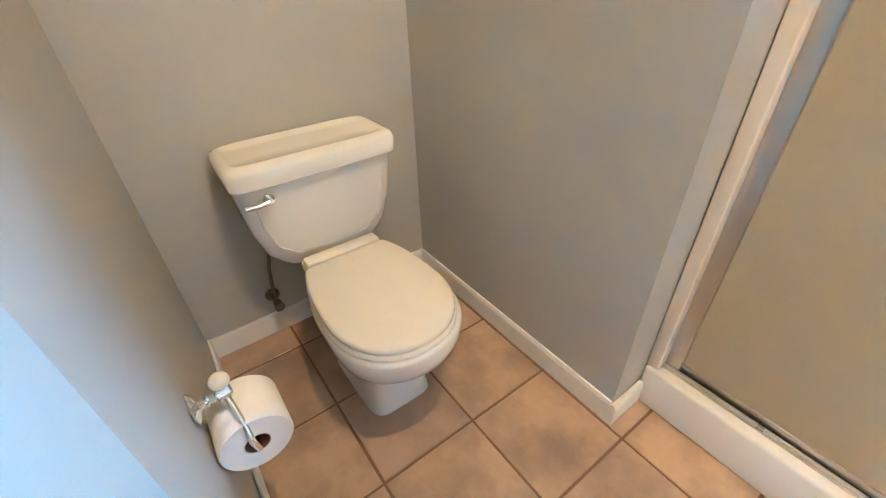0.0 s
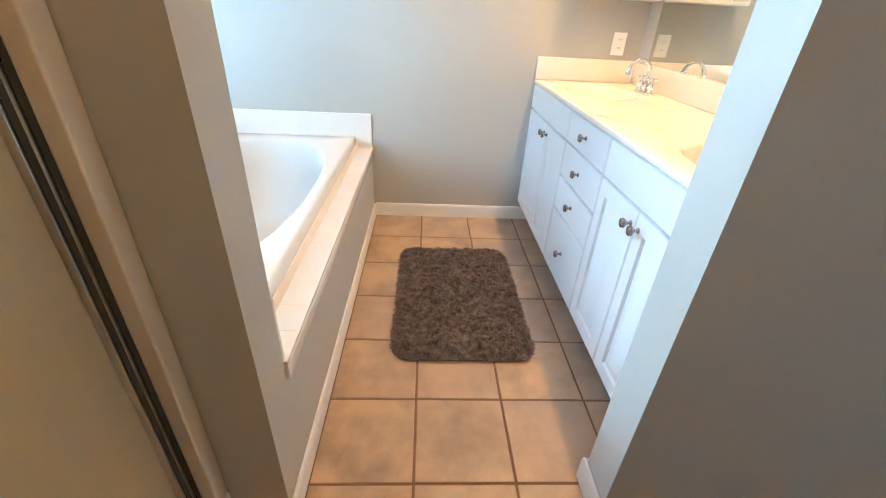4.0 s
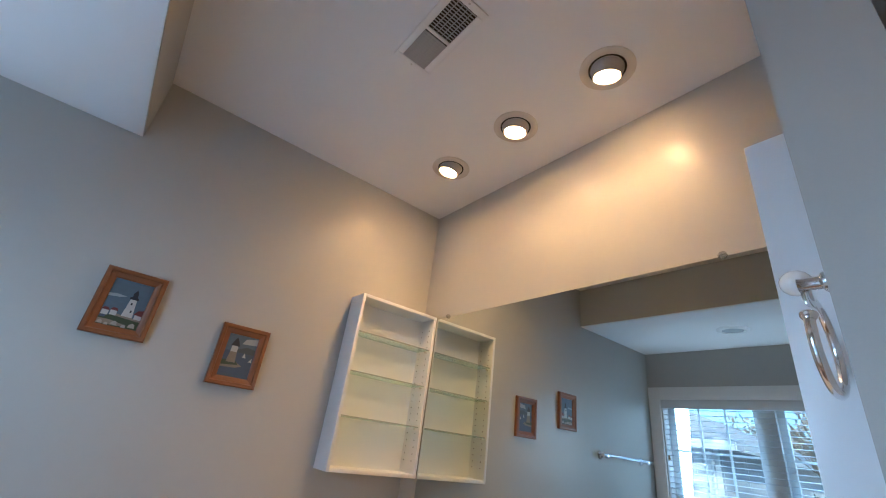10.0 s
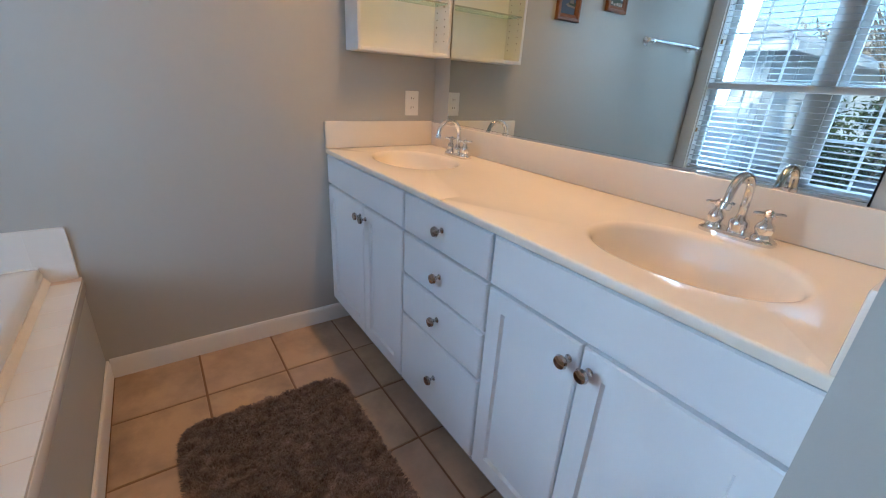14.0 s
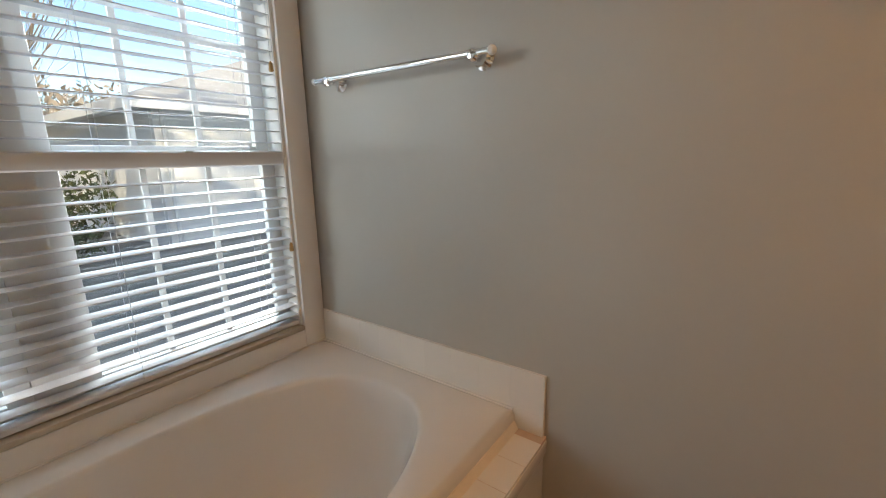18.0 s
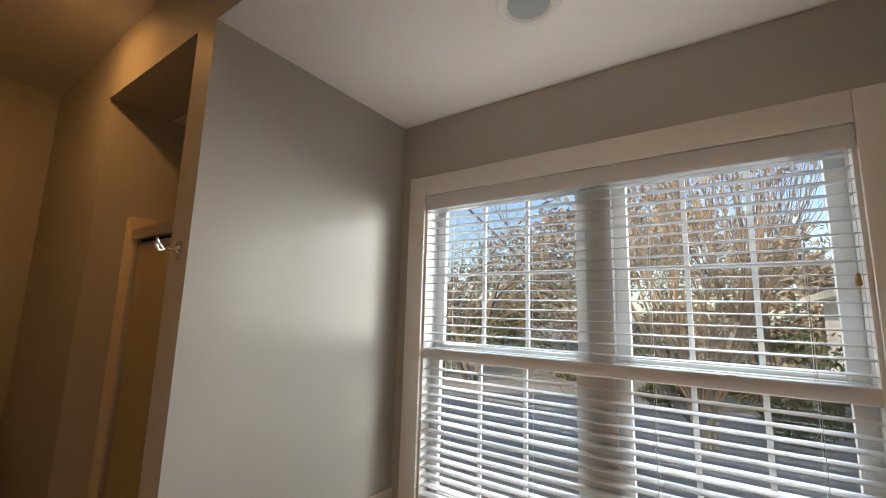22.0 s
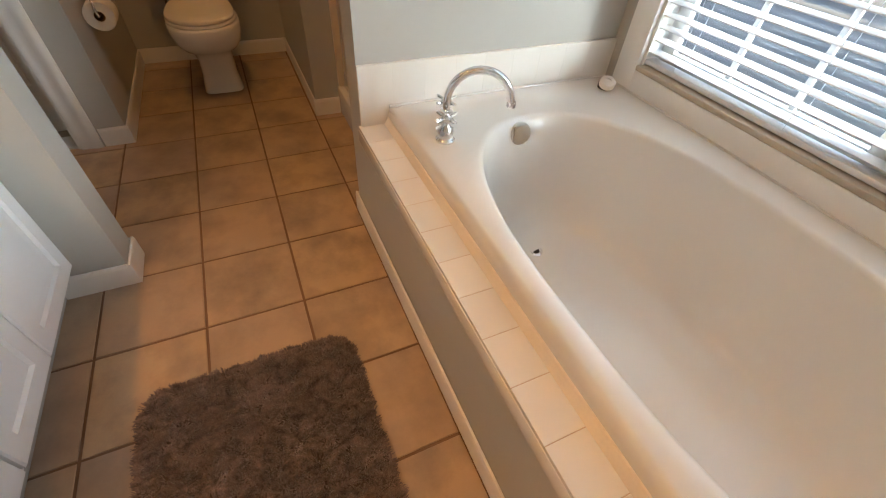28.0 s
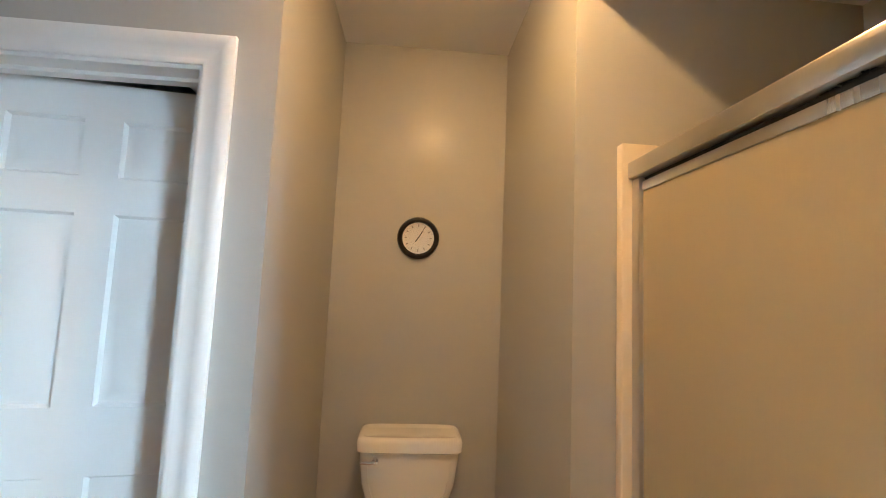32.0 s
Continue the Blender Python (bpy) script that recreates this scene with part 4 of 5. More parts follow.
def robe_hook():
    y, z = 0.578, 1.646
    t = thing("robe_hook", (XP, y, z), "chrome double robe hook on a rectangular plate", "hook")
    b = B(); box(b, XP, XP + 0.005, y - 0.019, y + 0.019, z - 0.03, z + 0.03, 0.0018)
    part("plate", b, CHROME, t)
    b = B(); lathe(b, (XP + 0.005, y, z), (1, 0, 0), ((0.016, 0), (0.012, 0.005), (0.008, 0.011), (0.007, 0.03)), 16)
    part("stem", b, CHROME, t)
    for dz, up in ((0.012, 0.03), (-0.006, 0.012)):
        b = B()
        tube(b, [(XP + 0.022, y, z), (XP + 0.045, y + 0.004, z - 0.004 + dz * 0.2), (XP + 0.062, y + 0.008, z + dz), (XP + 0.07, y + 0.01, z + up)], 0.005, 10, (0.005, 0.005, 0.0055, 0.004))
        part("prong", b, CHROME, t)


robe_hook()


# ---- pictures ----
def flat(name, pts, y, material, parent, th=0.0006):
    b = B()
    loft(b, [[Vector((x, y, z)) for x, z in pts], [Vector((x, y - th, z)) for x, z in pts]])
    return part(name, b, material, parent)


def tint(name, c):
    return mat(name, c, 0.5, var=0.18, scale=60, fine=0.05)


SKYB, SEA, GRASS_P, STONE_P, WHITE_P, INK, RED_P, HILL, PALE_P = (tint(n, c) for n, c in (
    ("print sky", (0.095, 0.135, 0.175)), ("print sea", (0.06, 0.085, 0.13)), ("print grass", (0.045, 0.065, 0.03)), ("print stone", (0.24, 0.20, 0.15)),
    ("print white", (0.5, 0.5, 0.48)), ("print black", (0.02, 0.022, 0.03)), ("print red", (0.13, 0.03, 0.03)), ("print hill", (0.06, 0.075, 0.08)), ("print pale rock", (0.36, 0.33, 0.28))))


def picture(x0, x1, z0, z1, kind):
    w, h = x1 - x0, z1 - z0
    p = thing("picture", ((x0 + x1) / 2, Y_N, z0), "small oak-framed lighthouse picture, white tower with house" if kind == 1 else "small oak-framed lighthouse picture, stone tower by the sea", "picture", "wall pictures")
    f, d = 0.036, 0.022
    for a, bb in (((0, 0), (1, 0)), ((1, 0), (1, 1)), ((1, 1), (0, 1)), ((0, 1), (0, 0))):
        b = B()
        ends = []
        for (cx, cz) in (a, bb):
            px, pz = x0 + cx * w, z0 + cz * h
            ix, iz = (1 if cx == 0 else -1), (1 if cz == 0 else -1)
            ends.append([Vector((px + ix * q, Y_N - 0.001 - hgt, pz + iz * q)) for q, hgt in ((0, 0), (0, d - 0.004), (0.004, d), (0.014, d), (0.018, d - 0.006), (0.03, d - 0.008), (f, d - 0.014), (f, 0))])
        loft(b, ends)
        part("frame_side", b, OAK, p)
    X = lambda u: x0 + f + u * (w - 2 * f)
    Z = lambda v: z0 + f + v * (h - 2 * f)
    y = Y_N - 0.004
    back = flat("print", [(X(0), Z(0)), (X(1), Z(0)), (X(1), Z(1)), (X(0), Z(1))], y, SKYB, p, 0.002)
    y -= 0.0021
    L = lambda pts: [(X(u), Z(v)) for u, v in pts]
    if kind == 1:
        flat("cloud", L([(0.0, 0.6), (0.3, 0.62), (0.45, 0.66), (0.2, 0.68), (0, 0.66)]), y, tint("print cloud", (0.3, 0.34, 0.36)), back)
        flat("ground", L([(0, 0), (1, 0), (1, 0.2), (0.6, 0.25), (0.3, 0.24), (0, 0.15)]), y, GRASS_P, back)
        flat("path", L([(0, 0.02), (0.5, 0.02), (0.75, 0.06), (0.3, 0.12), (0, 0.12)]), y - 0.0007, STONE_P, back)
        for u, v, q in ((0.08, 0.05, 0.07), (0.24, 0.03, 0.05), (0.42, 0.07, 0.08), (0.66, 0.04, 0.06), (0.85, 0.08, 0.09)):
            flat("rock", L([(u - q, v - q * 0.5), (u + q, v - q * 0.5), (u + q * 0.8, v + q * 0.3), (u + q * 0.1, v + q * 0.6), (u - q * 0.7, v + q * 0.2)]), y - 0.0014, PALE_P, back)
        for u, v in ((0.10, 0.25), (0.30, 0.27)):
            flat("house", L([(u - 0.08, v - 0.05), (u + 0.08, v - 0.05), (u + 0.08, v + 0.05), (u - 0.08, v + 0.05)]), y - 0.0021, WHITE_P, back)
            flat("roof", L([(u - 0.10, v + 0.05), (u + 0.10, v + 0.05), (u + 0.05, v + 0.11), (u - 0.05, v + 0.11)]), y - 0.0028, RED_P, back)
        flat("fence", L([(0.3, 0.22), (1, 0.18), (1, 0.22), (0.3, 0.27)]), y - 0.0014, STONE_P, back)
        flat("rocks", L([(0, 0.15), (0.14, 0.15), (0.2, 0.26), (0.05, 0.25)]), y - 0.0007, SEA, back)
        flat("tower", L([(0.5, 0.24), (0.78, 0.24), (0.72, 0.62), (0.56, 0.62)]), y - 0.002, WHITE_P, back)
        flat("gallery", L([(0.53, 0.62), (0.75, 0.62), (0.75, 0.66), (0.70, 0.68), (0.70, 0.76), (0.64, 0.84), (0.58, 0.76), (0.58, 0.68), (0.53, 0.66)]), y - 0.0026, INK, back)
        flat("tower_window", L([(0.61, 0.50), (0.65, 0.50), (0.65, 0.55), (0.61, 0.55)]), y - 0.0026, INK, back)
        flat("tower_window", L([(0.67, 0.34), (0.71, 0.34), (0.71, 0.39), (0.67, 0.39)]), y - 0.0026, INK, back)
        flat("cottage", L([(0.82, 0.22), (1, 0.22), (1, 0.32), (0.82, 0.32)]), y - 0.002, WHITE_P, back)
        flat("roof", L([(0.78, 0.32), (1, 0.30), (1, 0.44), (0.86, 0.41)]), y - 0.0026, RED_P, back)
    else:
        flat("cloud", L([(0.5, 0.8), (1, 0.82), (1, 0.98), (0.6, 0.93)]), y, tint("print cloud", (0.38, 0.40, 0.40)), back)
        flat("sea", L([(0, 0), (1, 0), (1, 0.6), (0, 0.6)]), y, SEA, back)
        flat("hills", L([(0.3, 0.58), (1, 0.58), (1, 0.70), (0.7, 0.74), (0.45, 0.67), (0.3, 0.64)]), y - 0.0007, HILL, back)
        flat("island", L([(0, 0.2), (0.5, 0.22), (0.7, 0.27), (0.5, 0.34), (0, 0.32)]), y - 0.0007, STONE_P, back)
        flat("shore", L([(0, 0.25), (0.55, 0.29), (0.45, 0.38), (0, 0.37)]), y - 0.0014, GRASS_P, back)
        flat("tower", L([(0.14, 0.33), (0.44, 0.33), (0.40, 0.58), (0.18, 0.58)]), y - 0.002, STONE_P, back)
        flat("tower_top", L([(0.18, 0.58), (0.40, 0.58), (0.39, 0.72), (0.19, 0.72)]), y - 0.002, WHITE_P, back)
        flat("gallery", L([(0.14, 0.72), (0.44, 0.72), (0.40, 0.78), (0.37, 0.84), (0.29, 0.93), (0.21, 0.84), (0.18, 0.78)]), y - 0.0026, INK, back)
        flat("sail", L([(0.62, 0.48), (0.74, 0.48), (0.67, 0.60)]), y - 0.002, WHITE_P, back)
        flat("sail", L([(0.86, 0.40), (0.97, 0.40), (0.95, 0.50)]), y - 0.002, WHITE_P, back)
    return p


picture(0.085, 0.280, 1.655, 1.897, 1)
picture(0.519, 0.708, 1.561, 1.800, 2)


# ---- wall plates ----
def outlet():
    x0, x1, z0, z1 = 1.341, 1.415, 1.034, 1.148
    o = thing("outlet", ((x0 + x1) / 2, Y_N, z0), "white duplex wall outlet above the vanity", "outlet")
    b = B(); box(b, x0, x1, Y_N - 0.006, Y_N, z0, z1, 0.003)
    pl = part("cover_plate", b, WHITEPL, o)
    xm = (x0 + x1) / 2
    for zc in (z0 + 0.036, z1 - 0.036):
        b = B(); loft(b, [super_ring(xm, 0, 0, 0.017, 0.014, 3, count=24)] * 1 + [super_ring(xm, 0, 0, 0.017, 0.014, 3, count=24)], False, True)
        for i, vtx in enumerate(b.verts):
            vtx.co = Vector((vtx.co.x, Y_N - (0.006 if i < 24 else 0.0078), zc + vtx.co.y))
        r = part("receptacle", b, WHITEPL, pl)
        b = B()
        for dx in (-0.006, 0.006):
            box(b, xm + dx - 0.0012, xm + dx + 0.0012, Y_N - 0.0086, Y_N - 0.0079, zc - 0.002, zc + 0.006)
        part("slots", b, DARK, pl)


outlet()


def switch_plate():
    x0, x1, z0, z1 = 0.909, 1.025, 1.033, 1.148
    o = thing("switch_plate", ((x0 + x1) / 2, VN, z0), "satin metal double switch plate with white toggles", "light switch")
    b = B(); box(b, x0, x1, VN, VN + 0.005, z0, z1, 0.0025)
    pl = part("cover_plate", b, BRONZE, o)
    for xc in (x0 + 0.035, x1 - 0.035):
        b = B(); loft(b, [[Vector((xc + sx * 0.005, VN + 0.004, (z0 + z1) / 2 + sz * 0.012)) for sx, sz in ((-1, -1), (1, -1), (1, 1), (-1, 1))],
                          [Vector((xc + sx * 0.004, VN + 0.016, (z0 + z1) / 2 + 0.008 + sz * 0.005)) for sx, sz in ((-1, -1), (1, -1), (1, 1), (-1, 1))]])
        part("toggle", b, WHITEPL, pl, "white toggle")
        for zz in (z0 + 0.02, z1 - 0.02):
            b = B(); lathe(b, (xc, VN + 0.005, zz), (0, 1, 0), ((0.003, 0), (0.003, 0.001), (0.001, 0.0015)), 10)
            part("screw", b, BRONZE, pl)


switch_plate()


# ---- ceiling fittings ----
def eyeball_lamp(x, y, label, aim=(0.0, 0.0, -1), bulb=BULB):
    t = thing("ceiling_light", (x, y, Z_C), label, "ceiling light", "recessed eyeball lights")
    b = B(); lathe(b, (x, y, Z_C), (0, 0, -1), ((0.096, 0), (0.096, 0.003), (0.091, 0.006), (0.073, 0.0065), (0.067, 0.004), (0.066, 0.001)), 40)
    part("trim_ring", b, LAMPFLANGE, t)
    # dark ring in place of the shaded gap round the eyeball
    b = B(); lathe(b, (x, y, Z_C), (0, 0, -1), ((0.0655, 0.0006), (0.0655, 0.0016), (0.058, 0.0016), (0.058, 0.0006)), 36)
    part("recess_ring", b, DARK, t, "dark gap")
    ax = Vector(aim).normalized()
    c = Vector((x, y, Z_C + 0.026))
    b = B()
    lathe(b, c, ax, ((0.057, 0.0), (0.060, 0.012), (0.0585, 0.028), (0.053, 0.044), (0.048, 0.053), (0.0465, 0.0535), (0.0455, 0.050), (0.045, 0.022)), 32)
    part("eyeball", b, LAMPTRIM, t)
    b = B(); lathe(b, c, ax, ((0.044, 0.030), (0.043, 0.040), (0.036, 0.047), (0.018, 0.0515), (0.002, 0.0525)), 28)
    part("bulb", b, bulb, t, "lit warm bulb")


for y, aim in VANITY_LAMPS:
    eyeball_lamp(1.216, y, "white recessed eyeball light, lit warm, above the vanity", aim)
eyeball_lamp(0.36, 0.0, "white recessed eyeball light, lit warm, in the passage", (-0.15, -0.38, -1), FLOOD)


def tub_light():
    x, y, z = -0.516, 1.551, 2.44
    t = thing("ceiling_light", (x, y, z), "white recessed ceiling light with frosted lens, unlit", "ceiling light")
    b = B(); lathe(b, (x, y, z), (0, 0, -1), ((0.102, 0), (0.102, 0.004), (0.092, 0.012), (0.074, 0.013), (0.066, 0.006)), 40)
    part("trim_ring", b, TRIM, t)
    b = B(); lathe(b, (x, y, z), (0, 0, -1), ((0.066, 0.001), (0.066, 0.007), (0.05, 0.010), (0.002, 0.011)), 36)
    part("lens", b, LENS, t, "frosted lens")


tub_light()


def vent():
    x0, x1, y0, y1, z = 0.616, 0.766, 1.243, 1.595, Z_C
    t = thing("ceiling_vent", ((x0 + x1) / 2, (y0 + y1) / 2, z), "white metal ceiling air register with louvres", "vent")
    for xa, xb, ya, yb in ((x0, x1, y0, y0 + 0.026), (x0, x1, y1 - 0.026, y1), (x0, x0 + 0.026, y0 + 0.026, y1 - 0.026), (x1 - 0.026, x1, y0 + 0.026, y1 - 0.026)):
        b = B(); box(b, xa, xb, ya, yb, z - 0.007, z, 0.002)
        part("frame_side", b, TRIM, t)
    b = B(); box(b, x0 + 0.026, x1 - 0.026, y0 + 0.026, y1 - 0.026, z - 0.0015, z - 0.0003)
    part("duct_opening", b, DARK, t)
    ym = (y0 + y1) / 2
    b = B(); box(b, x0 + 0.026, x1 - 0.026, ym - 0.006, ym + 0.006, z - 0.006, z)
    part("divider", b, TRIM, t)
    n = 26
    for i in range(n):
        y = y0 + 0.032 + (y1 - y0 - 0.064) * i / (n - 1)
        if abs(y - ym) < 0.009:
            continue
        s = 1 if y > ym else -1
        b = B()
        loft(b, [[Vector((x, y + s * -0.0045, z - 0.0005)), Vector((x, y + s * -0.0035, z - 0.0005)), Vector((x, y + s * 0.0045, z - 0.0062)), Vector((x, y + s * 0.0035, z - 0.0062))] for x in (x0 + 0.026, x1 - 0.026)])
        part("slat", b, VENTM, t)
    for k in range(1, 5):
        xk = x0 + 0.026 + (x1 - x0 - 0.052) * k / 5
        b = B(); box(b, xk - 0.0012, xk + 0.0012, y0 + 0.026, y1 - 0.026, z - 0.0045, z - 0.0015)
        part("lengthwise_bar", b, VENTM, t)
    for yy in (y0 + 0.012, y1 - 0.012):
        b = B(); lathe(b, ((x0 + x1) / 2, yy, z - 0.007), (0, 0, -1), ((0.004, 0), (0.003, 0.0015), (0.001, 0.002)), 10)
        part("screw", b, NICKEL, t)


vent()


# ---- toilet ----
def toilet():
    cx, back = 0.432, AY0 + 0.012
    t = thing("toilet", (cx, -0.95, 0), "white porcelain two-piece toilet with closed ivory lid", "toilet")
    b = B()
    rings = []
    for z, hw, y0, y1, n in ((0.0, 0.108, -1.12, -0.780, 5.5), (0.02, 0.106, -1.12, -0.783, 5.5), (0.10, 0.094, -1.12, -0.795, 4.5), (0.17, 0.096, -1.13, -0.785, 3.2), (0.215, 0.106, -1.13, -0.755, 2.8)):
        rings.append(super_ring(cx, (y0 + y1) / 2, z, hw, (y1 - y0) / 2, n, count=48))
    for z, hw, fr in ((0.25, 0.132, 0.108), (0.28, 0.156, 0.152), (0.31, 0.167, 0.178), (0.345, 0.176, 0.190), (0.378, 0.178, 0.192), (0.388, 0.175, 0.189), (0.392, 0.168, 0.182)):
        rings.append(super_ring(cx, -0.805, z, hw, fr, 2.2, count=48, b2=0.28, n2=2.8))
    loft(b, rings)
    loft(b, [super_ring(cx, -1.11, z, hw, 0.075, 6, count=40) for z, hw in ((0.24, 0.07), (0.31, 0.10), (0.372, 0.118), (0.386, 0.114))])
    part("bowl", b, PORCELAIN, t, smooth=60)
    for z0, z1, g, nm in ((0.392, 0.408, 0.0, "seat_ring"), (0.410, 0.432, 0.004, "seat_lid")):
        b = B()
        rr = []
        for z, q in ((z0, 0.975), (z0 + 0.004, 1.0), (z1 - 0.008, 1.0), (z1 - 0.003, 0.985), (z1, 0.95), (z1 + (0.004 if nm == "seat_lid" else 0), 0.6), (z1 + (0.006 if nm == "seat_lid" else 0), 0.05)):
            egg = super_ring(cx + 0.004, -0.815, z, (0.170 - g) * q, (0.195 - g) * q, 2.15, count=64, b2=0.345 * q, n2=2.25)
            rr.append([Vector((v.x, max(v.y, -0.815 - 0.243 * q), v.z)) for v in egg])
        loft(b, rr)
        part(nm, b, SEATPL, t, "ivory plastic seat lid" if nm == "seat_lid" else "", smooth=50)
    b = B(); box(b, cx - 0.118, cx + 0.118, -1.115, -1.064, 0.392, 0.430, 0.008, 2)
    part("seat_hinge", b, SEATPL, t)
    b = B()
    yb = back
    rr = []
    for z, hw, yf, n in ((0.385, 0.153, -1.155, 5), (0.40, 0.168, -1.150, 5), (0.44, 0.197, -1.145, 6), (0.52, 0.218, -1.14, 7), (0.63, 0.231, -1.135, 8), (0.664, 0.233, -1.134, 8)):
        rr.append(super_ring(cx, (yb + yf) / 2, z, hw, (yf - yb) / 2, n, count=56))
    loft(b, rr)
    tank = part("tank", b, PORCELAIN, t, smooth=50)
    b = B()
    rr = [super_ring(cx, (yb + yf) / 2, z, hw, (yf - yb) / 2 + q, 8, count=56) for z, hw, yf, q in
          ((0.664, 0.235, -1.128, 0.0), (0.672, 0.244, -1.118, 0.004), (0.712, 0.246, -1.116, 0.004), (0.726, 0.240, -1.122, 0.001), (0.731, 0.226, -1.134, -0.006), (0.729, 0.214, -1.142, -0.012), (0.723, 0.205, -1.148, -0.018), (0.722, 0.10, -1.18, -0.04))]
    loft(b, rr)
    part("tank_lid", b, PORCELAIN, t, smooth=50)
    # raised shield line on the tank front
    b = B()
    tube(b, [(cx + x, -1.1405 + 0.004 * (z - 0.4) + 0.0005, z) for x, z in ((-0.19, 0.63), (-0.187, 0.55), (-0.165, 0.475), (-0.11, 0.432), (0, 0.42), (0.11, 0.432), (0.165, 0.475), (0.187, 0.55), (0.19, 0.63))], 0.003, 6)
    part("tank_relief", b, PORCELAIN, tank)
    b = B()
    lx, ly, lz = cx + 0.156, -1.131, 0.632
    lathe(b, (lx, ly - 0.004, lz), (0, 1, 0), ((0.015, 0), (0.015, 0.008), (0.009, 0.012), (0.008, 0.02)), 16)
    tube(b, [(lx, ly + 0.016, lz), (lx + 0.03, ly + 0.02, lz - 0.003), (lx + 0.064, ly + 0.016, lz - 0.002)], 0.006, 10, (0.0085, 0.0065, 0.0075))
    part("flush_lever", b, CHROME, tank, "chrome flush lever")
    for s in (-1, 1):
        b = B(); lathe(b, (cx + s * 0.088, -0.97, 0.03), (s * 0.4, 0, 1), ((0.013, -0.02), (0.014, 0.006), (0.011, 0.014), (0.003, 0.018)), 16)
        part("bolt_cap", b, PORCELAIN, t)


toilet()


def supply_valve():
    x, y, z = 0.632, AY0, 0.165
    t = thing("supply_valve", (x, y, z), "metal water supply valve with braided hose behind the toilet", "valve")
    b = B(); lathe(b, (x, y, z), (0, 1, 0), ((0.026, 0), (0.025, 0.005), (0.012, 0.009), (0.010, 0.05), (0.014, 0.052), (0.014, 0.075), (0.004, 0.078)), 18)
    part("stop_valve", b, AGED, t)
    b = B(); lathe(b, (x, y + 0.078, z), (0, 1, 0), ((0.004, 0), (0.018, 0.004), (0.018, 0.010), (0.004, 0.013)), 12)
    part("handle", b, AGED, t)
    b = B(); tube(b, [(x, y + 0.062, z + 0.012), (x - 0.002, y + 0.064, z + 0.09), (x - 0.01, y + 0.075, z + 0.17), (x - 0.02, y + 0.085, z + 0.222)], 0.006, 10)
    part("hose", b, AGED, t, "dark braided hose")


supply_valve()


def paper_holder():
    y, z = -0.605, 0.588
    t = thing("toilet_paper_holder", (AX1, y, z), "chrome toilet paper holder with porcelain knob on the alcove wall", "toilet paper holder")
    x = AX1
    b = B()
    lathe(b, (x, y, z), (-1, -0.1, 0), ((0.028, 0), (0.028, 0.003), (0.022, 0.008), (0.011, 0.012), (0.008, 0.02), (0.011, 0.024), (0.008, 0.028), (0.009, 0.036), (0.0145, 0.040), (0.0145, 0.058), (0.010, 0.062)), 20)
    part("post", b, CHROME, t)
    b = B(); sphere(b, (x - 0.050, y - 0.010, z + 0.020), 0.0165, 1, 1, 0.85, 18)
    part("porcelain_knob", b, PORCELAIN, t, "white porcelain knob")
    rx, rz = 0.819, 0.496
    b = B()
    tube(b, [(x - 0.050, y - 0.006, z - 0.004), (x - 0.054, y + 0.020, z - 0.014), (x - 0.058, y + 0.045, z - 0.038), (rx + 0.004, y + 0.062, rz + 0.026), (rx, y + 0.062, rz + 0.004), (rx, y + 0.048, rz), (rx, y - 0.04, rz)], 0.0055, 10)
    part("arm", b, CHROME, t)
    r = thing("toilet_paper_roll", (rx, y, rz - 0.06), "full white toilet paper roll on the holder", "toilet paper")
    b = B()
    y0, y1 = -0.658, -0.556
    n = 48

    def ring(rad, yy):
        return [Vector((rx + rad * math.cos(2 * math.pi * i / n), yy, rz + rad * math.sin(2 * math.pi * i / n))) for i in range(n)]
    loft(b, [ring(0.021, y0), ring(0.0575, y0), ring(0.060, y0 + 0.003), ring(0.060, y1 - 0.003), ring(0.0575, y1), ring(0.021, y1), ring(0.021, y0)], False, False)
    part("paper", b, PAPER, r)
    b = B(); loft(b, [ring(0.0205, y0 + 0.001), ring(0.0205, y1 - 0.001), ring(0.0190, y1 - 0.001), ring(0.0190, y0 + 0.001), ring(0.0205, y0 + 0.001)], False, False)
    part("core", b, CARD, r, "brown cardboard core")


paper_holder()


# ---- clock ----
MARK = mat("faded grey print", (0.30, 0.28, 0.26), 0.6)


